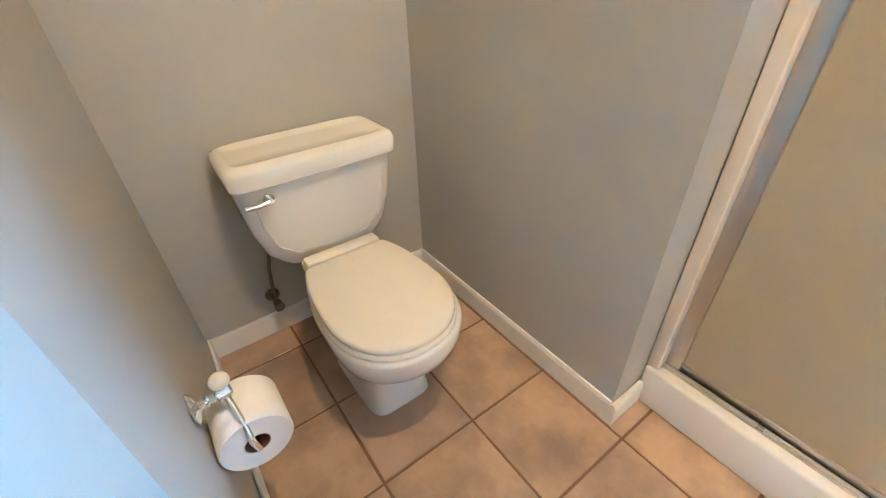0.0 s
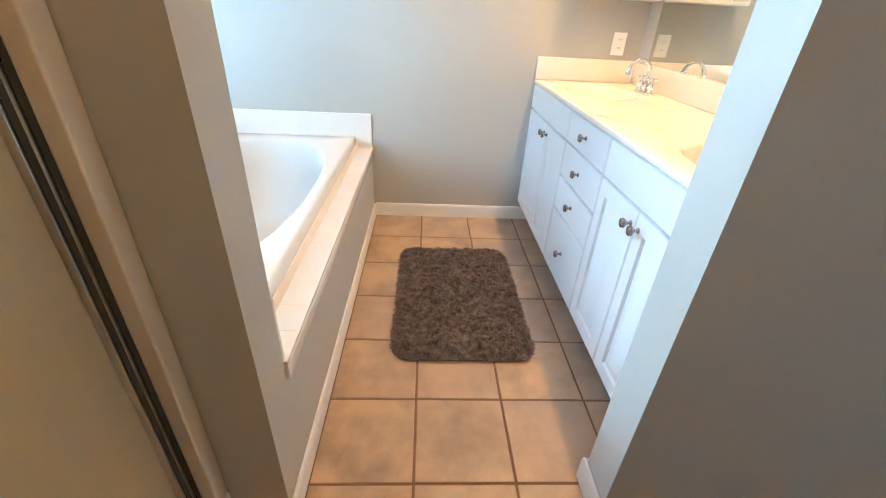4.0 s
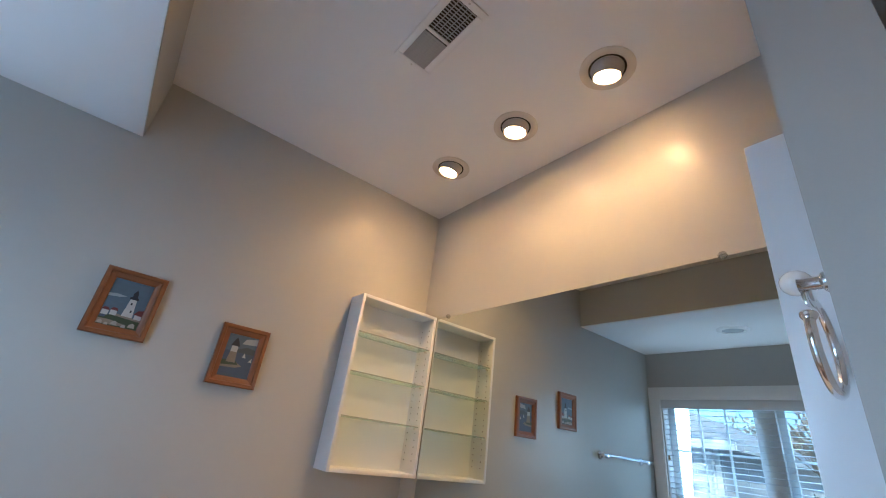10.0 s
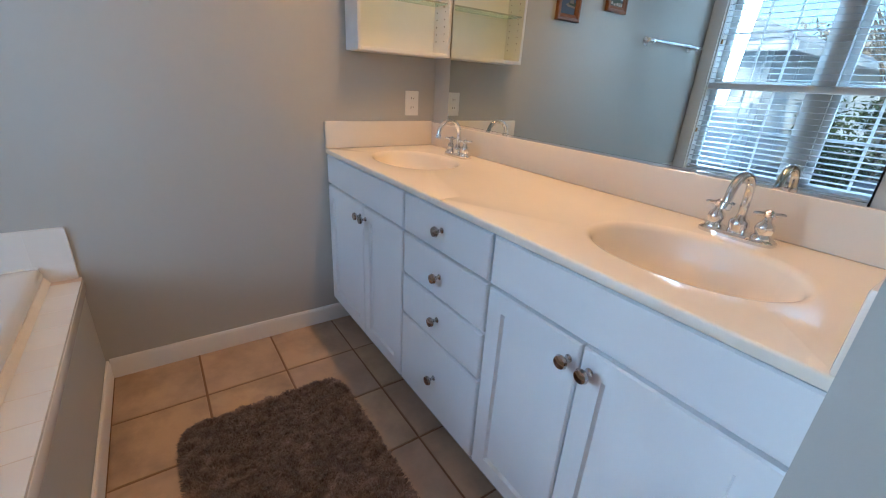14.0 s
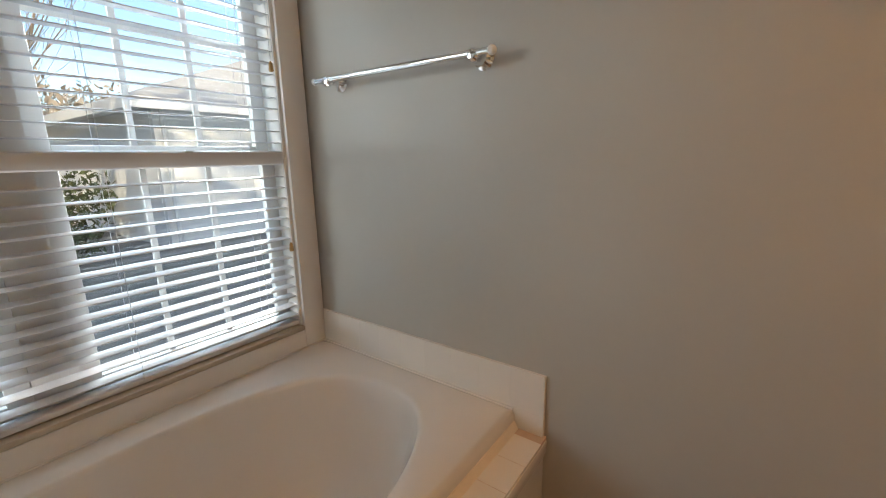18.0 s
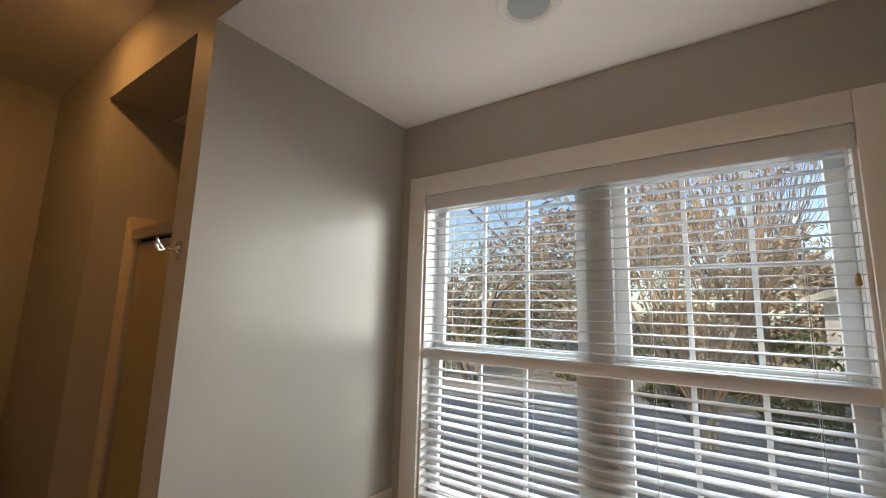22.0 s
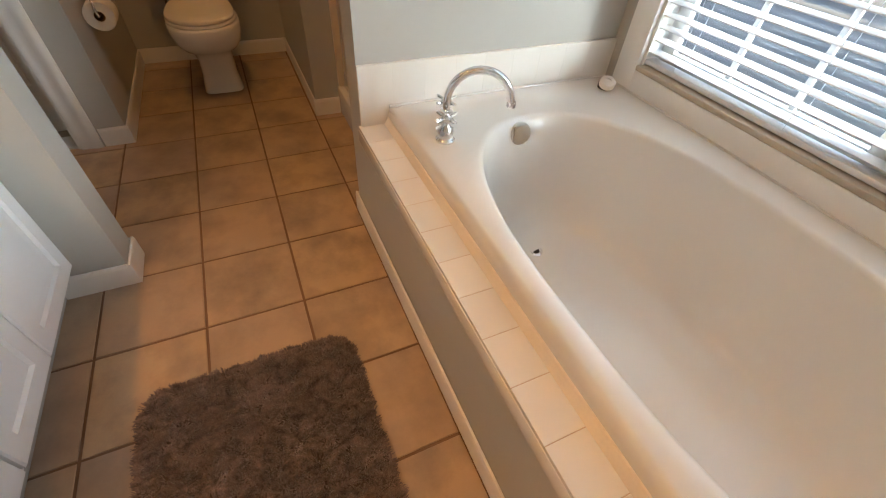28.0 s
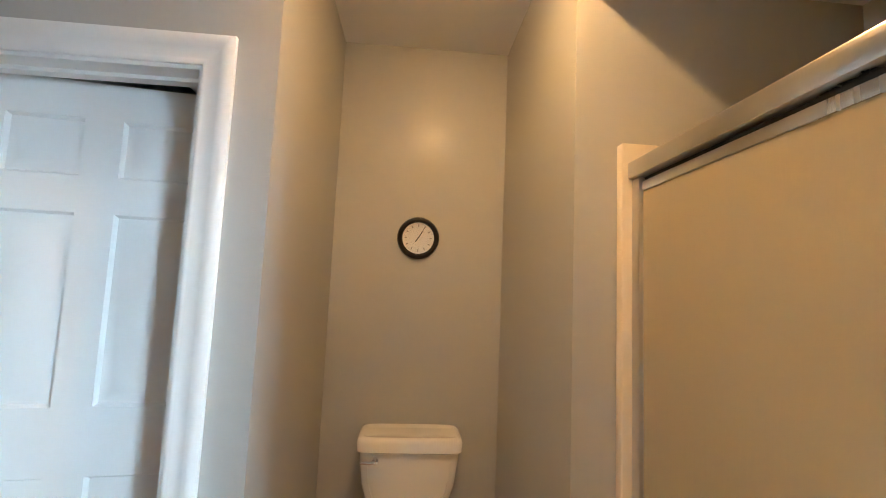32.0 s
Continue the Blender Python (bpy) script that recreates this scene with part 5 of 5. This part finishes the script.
def clock():
    cx, cz, y = 0.437, 1.683, AY0
    t = thing("wall_clock", (cx, y, cz), "round wall clock with black rim and white face", "clock")
    b = B(); lathe(b, (cx, y, cz), (0, 1, 0), ((0.104, 0), (0.111, 0.006), (0.111, 0.018), (0.105, 0.028), (0.096, 0.031), (0.086, 0.026), (0.083, 0.014)), 56)
    part("rim", b, BLACK, t, "black rim")
    b = B(); lathe(b, (cx, y, cz), (0, 1, 0), ((0.084, 0.002), (0.084, 0.015), (0.002, 0.0152)), 48)
    face = part("face", b, WHITEPL, t, "white face")
    for k in range(12):
        a = radians(30 * k)
        d = Vector((math.sin(a), 0, math.cos(a)))
        e = Vector((d.z, 0, -d.x))
        c = Vector((cx, y + 0.0155, cz))
        b = B()
        loft(b, [[c + d * q + e * s * 0.0026 + Vector((0, hh, 0)) for q, s in ((0.060, -1), (0.060, 1), (0.072, 1), (0.072, -1))] for hh in (0, 0.0007)])
        part("hour_mark", b, MARK, face)
    for ang, ln, wd, hh in ((-30, 0.072, 0.002, 0.004), (-33, 0.046, 0.003, 0.0025)):
        a = radians(ang)
        d = Vector((math.sin(a), 0, math.cos(a)))
        e = Vector((d.z, 0, -d.x))
        c = Vector((cx, y + 0.0155 + hh, cz))
        b = B()
        loft(b, [[c + d * q + e * s * wd * ww + Vector((0, h2, 0)) for q, s, ww in ((-0.026, -1, 1), (-0.026, 1, 1), (ln, 1, 0.4), (ln, -1, 0.4))] for h2 in (0, 0.0008)])
        part("clock_pointer", b, BLACK, face)
    b = B(); lathe(b, (cx, y + 0.027, cz), (0, 1, 0), ((0.084, 0), (0.084, 0.0008)), 48)
    g = part("glass", b, clear("clock glass", (1, 1, 1), 0.06), t)


clock()


# ---- rug ----
def rug():
    x0, x1, y0, y1 = 0.187, 0.794, 1.090, 1.985
    cx, cy = (x0 + x1) / 2, (y0 + y1) / 2
    r = thing("bath_rug", (cx, cy, 0), "shaggy dark grey-brown bath rug on the tile floor", "rug")
    b = B()
    hx, hy = (x1 - x0) / 2 - 0.012, (y1 - y0) / 2 - 0.012

    def rr(z, g):
        return [Vector((cx + max(-hx + 0.075, min(hx - 0.075, 9 * math.cos(k))) + (0.075 - g) * math.cos(k), cy + max(-hy + 0.075, min(hy - 0.075, 9 * math.sin(k))) + (0.075 - g) * math.sin(k), z))
                for k in [2 * math.pi * (i + 0.5) / 48 for i in range(48)]]
    loft(b, [rr(0.0005, 0), rr(0.006, 0), rr(0.009, 0.01)])
    part("backing", b, RUGB, r)
    rng = np.random.RandomState(5)
    verts, faces = [], []
    count = 60000
    px = rng.uniform(-hx, hx, count)
    py = rng.uniform(-hy, hy, count)
    for x, y in zip(px, py):
        qx, qy = abs(x) - (hx - 0.075), abs(y) - (hy - 0.075)
        if qx > 0 and qy > 0 and qx * qx + qy * qy > 0.0056:
            continue
        f = 1.3 * noise.noise(Vector((x * 34, y * 34, 0)))
        g = 1.3 * noise.noise(Vector((x * 34 + 7, y * 34 + 3, 4)))
        # nearer the rim the pile is shorter and leans outwards
        if qx > 0 and qy > 0:
            rim, out = 0.075 - math.hypot(qx, qy), Vector((math.copysign(qx, x), math.copysign(qy, y), 0)).normalized()
        elif qx > qy:
            rim, out = hx - abs(x), Vector((math.copysign(1, x), 0, 0))
        else:
            rim, out = hy - abs(y), Vector((0, math.copysign(1, y), 0))
        near = max(0.0, 1 - rim / 0.028)
        lean = Vector((1.0 * f + rng.uniform(-0.35, 0.35), 1.0 * g + rng.uniform(-0.35, 0.35), 1)) * (1 - 0.45 * near) + out * near * 0.75
        lean.normalize()
        ln = 0.025 + 0.013 * noise.noise(Vector((x * 38, y * 38, 9))) + rng.uniform(-0.004, 0.003) - 0.007 * near
        w = rng.uniform(0.0010, 0.0018)
        a = rng.uniform(0, 2 * math.pi)
        curl = Vector((rng.uniform(-1, 1), rng.uniform(-1, 1), -0.5)) * 0.006
        base = Vector((cx + x, cy + y, 0.006))
        mid, tip = base + lean * ln * 0.7, base + lean * ln * 0.9 + curl
        k0 = len(verts)
        for p, q in ((base, w * 1.2), (mid, w)):
            for j in range(3):
                th = a + 2.0944 * j
                verts.append((p.x + q * math.cos(th), p.y + q * math.sin(th), p.z))
        verts.append(tuple(tip))
        for j in range(3):
            j2 = (j + 1) % 3
            faces += [(k0 + j, k0 + j2, k0 + 3 + j2, k0 + 3 + j), (k0 + 3 + j, k0 + 3 + j2, k0 + 6)]
    me = bpy.data.meshes.new("pile")
    me.from_pydata([(v[0] - cx, v[1] - cy, v[2]) for v in verts], [], faces)
    m = bpy.data.materials.new("rug pile")
    m.use_nodes = True
    n, l = m.node_tree.nodes, m.node_tree.links
    p = n["Principled BSDF"]
    ge, cr = n.new("ShaderNodeNewGeometry"), n.new("ShaderNodeValToRGB")
    cr.color_ramp.elements[0].color, cr.color_ramp.elements[1].color = (0.026, 0.0165, 0.0145, 1), (0.25, 0.178, 0.16, 1)
    tc, nz, mp = n.new("ShaderNodeTexCoord"), n.new("ShaderNodeTexNoise"), n.new("ShaderNodeMapping")
    mp.inputs["Scale"].default_value = (1.0, 1.7, 0.4)
    mp.inputs["Rotation"].default_value = (0, 0, 0.5)
    nz.inputs["Scale"].default_value, nz.inputs["Detail"].default_value = 13, 6.0
    nz.inputs["Roughness"].default_value = 0.74
    nz.inputs["Distortion"].default_value = 1.2
    l.new(tc.outputs["Object"], mp.inputs[0])
    l.new(mp.outputs[0], nz.inputs["Vector"])
    mr, ad = n.new("ShaderNodeMapRange"), n.new("ShaderNodeMath")
    mr.inputs["From Min"].default_value, mr.inputs["From Max"].default_value = 0.37, 0.61
    l.new(nz.outputs["Fac"], mr.inputs["Value"])
    ad.operation = "MULTIPLY_ADD"
    ad.inputs[1].default_value = 0.2
    l.new(ge.outputs["Random Per Island"], ad.inputs[0])
    sc = n.new("ShaderNodeMath")
    sc.operation = "MULTIPLY"
    sc.inputs[1].default_value = 0.82
    l.new(mr.outputs[0], sc.inputs[0])
    l.new(sc.outputs[0], ad.inputs[2])
    l.new(ad.outputs[0], cr.inputs[0])
    l.new(cr.outputs[0], p.inputs["Base Color"])
    p.inputs["Roughness"].default_value = 0.7
    p.inputs["Sheen Weight"].default_value = 0.3
    me.materials.append(m)
    o = new("pile", me)
    o.parent = r
    tagged(o, kind="stuff")


rug()


# ---- outside ----
def ground():
    n = 60
    b = B()
    vs = {}
    for i in range(n + 1):
        for j in range(n + 1):
            u, v = -1 + 2 * i / n, -1 + 2 * j / n
            x, y = -3.0 + 260 * math.copysign(abs(u) ** 2.2, u), 2 + 260 * math.copysign(abs(v) ** 2.2, v)
            vs[i, j] = b.verts.new((x, y, -0.15 + 0.06 * noise.noise(Vector((x * 0.3, y * 0.3, 0)))))
    for i in range(n):
        for j in range(n):
            b.faces.new((vs[i, j], vs[i + 1, j], vs[i + 1, j + 1], vs[i, j + 1]))
    m = mat("winter lawn and leaf litter", (0.28, 0.255, 0.24), 0.95, var=0.35, scale=0.9, fine=0.16, second=(0.20, 0.20, 0.16), amount=0.85, second_scale=0.35, bump=0.8, bump_scale=9)
    structure("ground", b, m, "winter lawn with brown leaf litter")


ground()
BARK = mat("pale tan bark", (0.36, 0.25, 0.16), 0.85, var=0.3, scale=14, bump=0.5, bump_scale=40)
BARKD = mat("grey bark", (0.14, 0.11, 0.085), 0.9, var=0.3, scale=10, bump=0.6, bump_scale=30)
DRYLEAF = mat("dry tan leaves", (0.27, 0.17, 0.105), 0.8, var=0.4, scale=8)
EVERG = mat("evergreen leaves", (0.10, 0.12, 0.05), 0.75, var=0.4, scale=4)
HAZE = mat("far winter woods", (0.27, 0.225, 0.175), 0.9, var=0.35, scale=1.5)
SIDING = mat("white lap siding", (0.80, 0.80, 0.78), 0.6, var=0.03, scale=2)
ROOFM = mat("pale grey roof shingles", (0.46, 0.45, 0.43), 0.9, var=0.25, scale=6, fine=0.1)


def leaf_cloud(name, centers, size, parent, material, per, seed, kind="stuff"):
    """Many small leaves scattered about the given places."""
    rng = np.random.RandomState(seed)
    verts, faces = [], []
    for c, r in centers:
        for _ in range(per):
            d = rng.normal(0, 1, 3)
            p = np.array(c) + d / np.linalg.norm(d) * r * rng.uniform(0.2, 1) ** 0.5 * np.array((1, 1, 0.8))
            a, bb = rng.normal(0, 1, 3), rng.normal(0, 1, 3)
            a, bb = a / np.linalg.norm(a), bb / np.linalg.norm(bb)
            s = size * rng.uniform(0.6, 1.4)
            k = len(verts)
            verts += [tuple(p - a * s), tuple(p + bb * s * 0.45), tuple(p + a * s), tuple(p - bb * s * 0.45)]
            faces.append((k, k + 1, k + 2, k + 3))
    loc = np.array(parent.location)
    me = bpy.data.meshes.new(name)
    me.from_pydata([tuple(np.array(v) - loc) for v in verts], [], faces)
    me.materials.append(material)
    o = new(name, me)
    o.parent = parent
    return tagged(o, kind=kind)


def limb(verts, faces, p, d, ln, r, depth, rng, tips, up=0.25, sides=5, spread=0.55, kids=3):
    steps = 4
    pts, rad = [p], [r]
    for i in range(steps):
        d = (d + Vector(rng.normal(0, 0.12, 3)) + Vector((0, 0, up * 0.15))).normalized()
        p = p + d * ln / steps
        pts.append(p)
        rad.append(r * (1 - 0.45 * (i + 1) / steps) if depth else r * (1 - 0.85 * (i + 1) / steps))
    base = len(verts)
    _, u, v = frame_of(d)
    for q, rr in zip(pts, rad):
        for j in range(sides):
            a = 2 * math.pi * j / sides
            w = q + (u * math.cos(a) + v * math.sin(a)) * rr
            verts.append(tuple(w))
    for i in range(steps):
        for j in range(sides):
            j2 = (j + 1) % sides
            faces.append((base + i * sides + j, base + i * sides + j2, base + (i + 1) * sides + j2, base + (i + 1) * sides + j))
    if depth == 0:
        tips.append(tuple(p))
        return
    for k in range(kids):
        t = rng.uniform(0.45, 1.0)
        i = min(steps, int(t * steps) + 1)
        nd = (d + Vector(rng.normal(0, spread, 3))).normalized()
        limb(verts, faces, pts[i], nd, ln * rng.uniform(0.55, 0.8), rad[i] * 0.62, depth - 1, rng, tips, up, max(3, sides - 1), spread, kids)


def tree(place, label, bark, stems, depth, ln, r, seed, up=0.3, spread=0.5, kids=3, leaves=None, size=0.04, per=4, lr=0.15, fan=0.35, name="tree", lean=None, fork=0.0):
    t = thing(name, place, label, "tree")
    rng = np.random.RandomState(seed)
    verts, faces, tips = [], [], []
    for s in range(stems):
        a = 2 * math.pi * s / max(1, stems) + rng.uniform(-0.3, 0.3)
        d = Vector((fan * math.cos(a), fan * math.sin(a), 1)).normalized() if stems > 1 else Vector((rng.uniform(-0.1, 0.1), rng.uniform(-0.1, 0.1), 1))
        d = Vector(lean) if lean else d
        p = Vector(place) + Vector((0.12 * math.cos(a), 0.12 * math.sin(a), -0.05)) * (1 if stems > 1 else 0) + Vector((0, 0, fork))
        limb(verts, faces, p, d, ln * rng.uniform(0.85, 1.15), r * rng.uniform(0.8, 1.1), depth, rng, tips, up, 6, spread, kids)
    if fork:
        for k in range(5):
            a = 2 * math.pi * k / 5
            foot = Vector(place) + Vector((0.09 * math.cos(a), 0.09 * math.sin(a), -0.08))
            limb(verts, faces, foot, Vector((0.1 * math.cos(a), 0.1 * math.sin(a), 1)), fork + 0.15, r * 2.6, 0, rng, [], 0.1, 7)
    loc = Vector(place)
    me = bpy.data.meshes.new("trunk")
    me.from_pydata([tuple(Vector(v) - loc) for v in verts], [], faces)
    me.materials.append(bark)
    o = new("trunk", me)
    o.parent = t
    if leaves:
        leaf_cloud("crown", [(c, lr) for c in tips], size, t, leaves, per, seed + 1)
    return t


GZ = -0.15
# unseen outside wall of the house, added to shade the near lawn
b = B()
for y0, y1, z0, z1 in ((-6.0, WY0 - 0.02, -0.25, 2.86), (WY1 + 0.02, 9.0, -0.25, 2.86), (WY0 - 0.02, WY1 + 0.02, -0.25, WZ0 - 0.05), (WY0 - 0.02, WY1 + 0.02, WZ1 + 0.09, 2.86)):
    box(b, -1.20, -1.146, y0, y1, z0, z1)
structure("wall_outside", b, SIDING, "unseen plain white outside wall that shades the lawn")
# unseen roof, its ridge raised so its shade reaches further over the lawn
b = B()
loft(b, [[Vector(p) for p in ((-1.65, y, 2.74), (3.0, y, 6.0), (7.65, y, 2.74), (7.65, y, 2.86), (3.0, y, 6.16), (-1.65, y, 2.86))] for y in (-6.3, 9.3)])
structure("shade_roof", b, ROOFM, "unseen grey shingle roof that shades the lawn", smooth=0)
tree((-6.0, 1.64, GZ), "bare multi-stemmed crape myrtle with many tan twigs", BARK, 24, 2, 2.1, 0.024, 11, up=0.5, spread=0.13, kids=4, fan=0.42, fork=0.5)
tree((-9.0, 2.40, GZ), "tall tree with dry orange-tan leaves", BARKD, 4, 3, 2.5, 0.06, 21, up=0.6, spread=0.22, kids=4, leaves=DRYLEAF, size=0.055, per=12, lr=0.34, fan=0.1)
tree((-7.3, 1.45, GZ), "bare leaning tree with grey bark", BARKD, 1, 4, 3.6, 0.085, 31, up=0.02, spread=0.45, kids=5, lean=(0.0, -0.78, 0.62))
tree((-8.5, -3.4, GZ), "bare spreading tree with grey bark", BARKD, 3, 4, 2.4, 0.08, 33, up=0.2, spread=0.5, kids=3, fan=0.6)
tree((-11.0, -0.6, GZ), "bare thin tree beyond the lawn", BARKD, 3, 4, 2.3, 0.08, 35, up=0.3, spread=0.45, kids=3, fan=0.4)
tree((-12.5, -6.0, GZ), "bare thin tree beyond the lawn", BARKD, 3, 4, 2.6, 0.09, 41, up=0.3, spread=0.45, kids=3, fan=0.45)
# unseen tree, placed behind the roof to dapple the neighbour's wall with shade
tree((10.8, -4.9, GZ), "unseen tall evergreen tree, added so its shade falls on the white house", BARKD, 4, 4, 4.6, 0.16, 37, up=0.3, spread=0.45, kids=4, fan=0.32, leaves=EVERG, size=0.13, per=9, lr=0.5)


def bush(place, r, seed, material, label, name="bush"):
    t = thing(name, place, label, "bush")
    rng = np.random.RandomState(seed)
    cs = []
    for _ in range(16):
        d = rng.normal(0, 1, 3)
        d = d / np.linalg.norm(d)
        cs.append(((place[0] + d[0] * r * 0.6, place[1] + d[1] * r * 0.75, place[2] + r * 0.55 + d[2] * r * 0.42), r * rng.uniform(0.3, 0.5)))
    b = B()
    tube(b, [(place[0], place[1], place[2] - 0.05), (place[0], place[1], place[2] + r * 0.5)], 0.04, 6)
    part("stem", b, BARKD, t)
    leaf_cloud("crown", cs, 0.06 * max(1, r), t, material, 90, seed)


rng_b = np.random.RandomState(3)
for k, (x, y, r) in enumerate(((-11.5, -3.2, 0.9), (-12.5, 0.2, 0.8), (-9.5, 1.6, 0.7), (-10.5, -1.4, 0.7), (-13.5, -6.0, 1.6), (-8.2, 0.9, 0.45), (-8.6, -5.0, 1.1), (-6.9, 2.75, 0.5), (-9.5, 2.9, 1.3))):
    bush((x, y, GZ), r, 50 + k, EVERG, "dense evergreen bush on the lawn")
cs = []
for k in range(460):
    a = rng_b.uniform(-0.3, 1.25)
    d = rng_b.uniform(17, 30)
    hgt = rng_b.uniform(0.3, 7.6) * (0.75 + 0.25 * math.sin(a * 7))
    cs.append(((-d * math.cos(a), -d * math.sin(a) + 3, GZ + hgt), rng_b.uniform(0.8, 1.8)))
w = thing("far_woods", (-26, -8, GZ), "hazy line of far winter woods", "woods", kind="structure")
leaf_cloud("woods_crown", cs, 0.15, w, HAZE, 130, 8)


def house():
    x1, x0, y0, y1, z1 = -7.2, -15.7, 4.2, 16.6, 2.16
    h = thing("neighbour_house", (x1, 9.0, GZ), "white-sided neighbouring house with pale grey hip roof", "house")
    b = B()
    z = GZ
    while z < z1:
        zt = min(z + 0.19, z1)
        loft(b, [[Vector((x1 + 0.012, y, z)), Vector((x1, y, zt)), Vector((x1 - 0.1, y, zt)), Vector((x1 - 0.1, y, z))] for y in (y0, y1)])
        loft(b, [[Vector((x, y0 - 0.012, z)), Vector((x, y0, zt)), Vector((x, y0 + 0.1, zt)), Vector((x, y0 + 0.1, z))] for x in (x0, x1 - 0.1)])
        z += 0.19
    part("wall", b, SIDING, h)
    o = 0.45
    b = B()
    xm, run = (x0 + x1) / 2, (x1 - x0) / 2 + o
    lo = [b.verts.new(p) for p in ((x1 + o, y0 - o, z1 + 0.04), (x1 + o, y1 + o, z1 + 0.04), (x0 - o, y1 + o, z1 + 0.04), (x0 - o, y0 - o, z1 + 0.04))]
    r0, r1 = b.verts.new((xm, y0 - o + run, z1 + 0.04 + run * 0.40)), b.verts.new((xm, y1 + o - run, z1 + 0.04 + run * 0.40))
    for f in ((lo[0], lo[1], r1, r0), (lo[1], lo[2], r1), (lo[2], lo[3], r0, r1), (lo[3], lo[0], r0), (lo[3], lo[2], lo[1], lo[0])):
        b.faces.new(f)
    part("roof", b, ROOFM, h, smooth=0)
    for xa, xb, ya, yb in ((x1 + o - 0.03, x1 + o + 0.02, y0 - o, y1 + o), (x0 - o, x1 + o - 0.03, y0 - o - 0.02, y0 - o + 0.03)):
        b = B(); box(b, xa, xb, ya, yb, z1 - 0.13, z1 + 0.035)
        part("fascia", b, VINYL, h)
    b = B(); box(b, x1 + 0.013, x1 + o - 0.03, y0 - o + 0.03, y1 + o, z1 - 0.06, z1 - 0.04)
    part("eave", b, VINYL, h)
    b = B(); box(b, x0 - o + 0.05, x1 + 0.012, y0 - o + 0.03, y0 - 0.014, z1 - 0.06, z1 - 0.04)
    part("eave", b, VINYL, h)
    b = B(); tube(b, [(x1 + 0.06, y0 + 0.12, z1 - 0.06), (x1 + 0.06, y0 + 0.12, GZ)], 0.04, 8)
    part("downspout", b, VINYL, h)


house()


# ---- floor and tile pieces, last ----
b = B(); box(b, -0.40, 2.07, AY0 - T, Y_N, -0.1, -0.0035)
floor = structure("floor", b, GROUT, "terracotta ceramic tile floor with dark grout")
b = B()
h = TILE / 2 - 0.0042
loft(b, [[Vector((sx * (h - g), sy * (h - g), z)) for sx, sy in ((-1, -1), (1, -1), (1, 1), (-1, 1))] for g, z in ((0, -0.006), (0, -0.0015), (0.0016, 0.0))], cap0=False)
finish(b, 30)
tile_me = bpy.data.meshes.new("tile")
b.to_mesh(tile_me)
b.free()
tile_me.materials.append(FLOORT)
for i in range(-1, 7):
    for j in range(-5, 8):
        cx, cy = (i + 0.5) * TILE, (j + 0.5) * TILE
        if cx > 1.25 and cy > VN + 0.1:
            continue
        if cy < AY1 - 0.2 and cx > AX1 + 0.2:
            continue
        t = new("tile", tile_me)
        t.parent = floor
        t.location = (cx - floor.location.x, cy - floor.location.y, -floor.location.z + random.uniform(-0.0004, 0.0004))
        t.rotation_euler = (0, 0, radians(90 * random.randrange(4)) + random.uniform(-0.0015, 0.0015))


def piece(w, d, th, bevel=0.0014):
    """A small glazed tile lying flat, centred, its face up."""
    b = B()
    loft(b, [[Vector((sx * (w / 2 - g), sy * (d / 2 - g), z)) for sx, sy in ((-1, -1), (1, -1), (1, 1), (-1, 1))] for g, z in ((0, -th), (0, -bevel), (bevel, 0))], cap0=False)
    finish(b, 30)
    me = bpy.data.meshes.new("tile")
    b.to_mesh(me)
    b.free()
    me.materials.append(WTILE)
    return me


deck_me = piece(0.099, 0.1084, 0.0098, 0.0006)
for k in range(17):
    y = 1.41 - 7 * 0.11 + 0.055 + k * 0.11
    if y > Y_N - 0.05:
        break
    t = new("tile", deck_me)
    t.parent = deck
    t.location = (XP - 0.0415 - deck.location.x, y - deck.location.y, 0.4585 - deck.location.z + random.uniform(-0.0003, 0.0003))
splash_me = piece(0.1096, 0.1315, 0.008, 0.0007)
for o in list(bpy.data.objects):
    if o.name.startswith("tub_splash"):
        s = 1 if o.name == "tub_splash_south" else -1
        yf = (PN + 0.011) if s == 1 else (Y_N - 0.011)
        for k in range(9):
            x = -0.068 - k * 0.11
            for z in (0.457, 0.589):
                t = new("tile", splash_me)
                t.parent = o
                t.rotation_euler = (radians(-90 if s == 1 else 90), 0, 0)
                t.location = (x - o.location.x, yf - o.location.y, z - o.location.z)
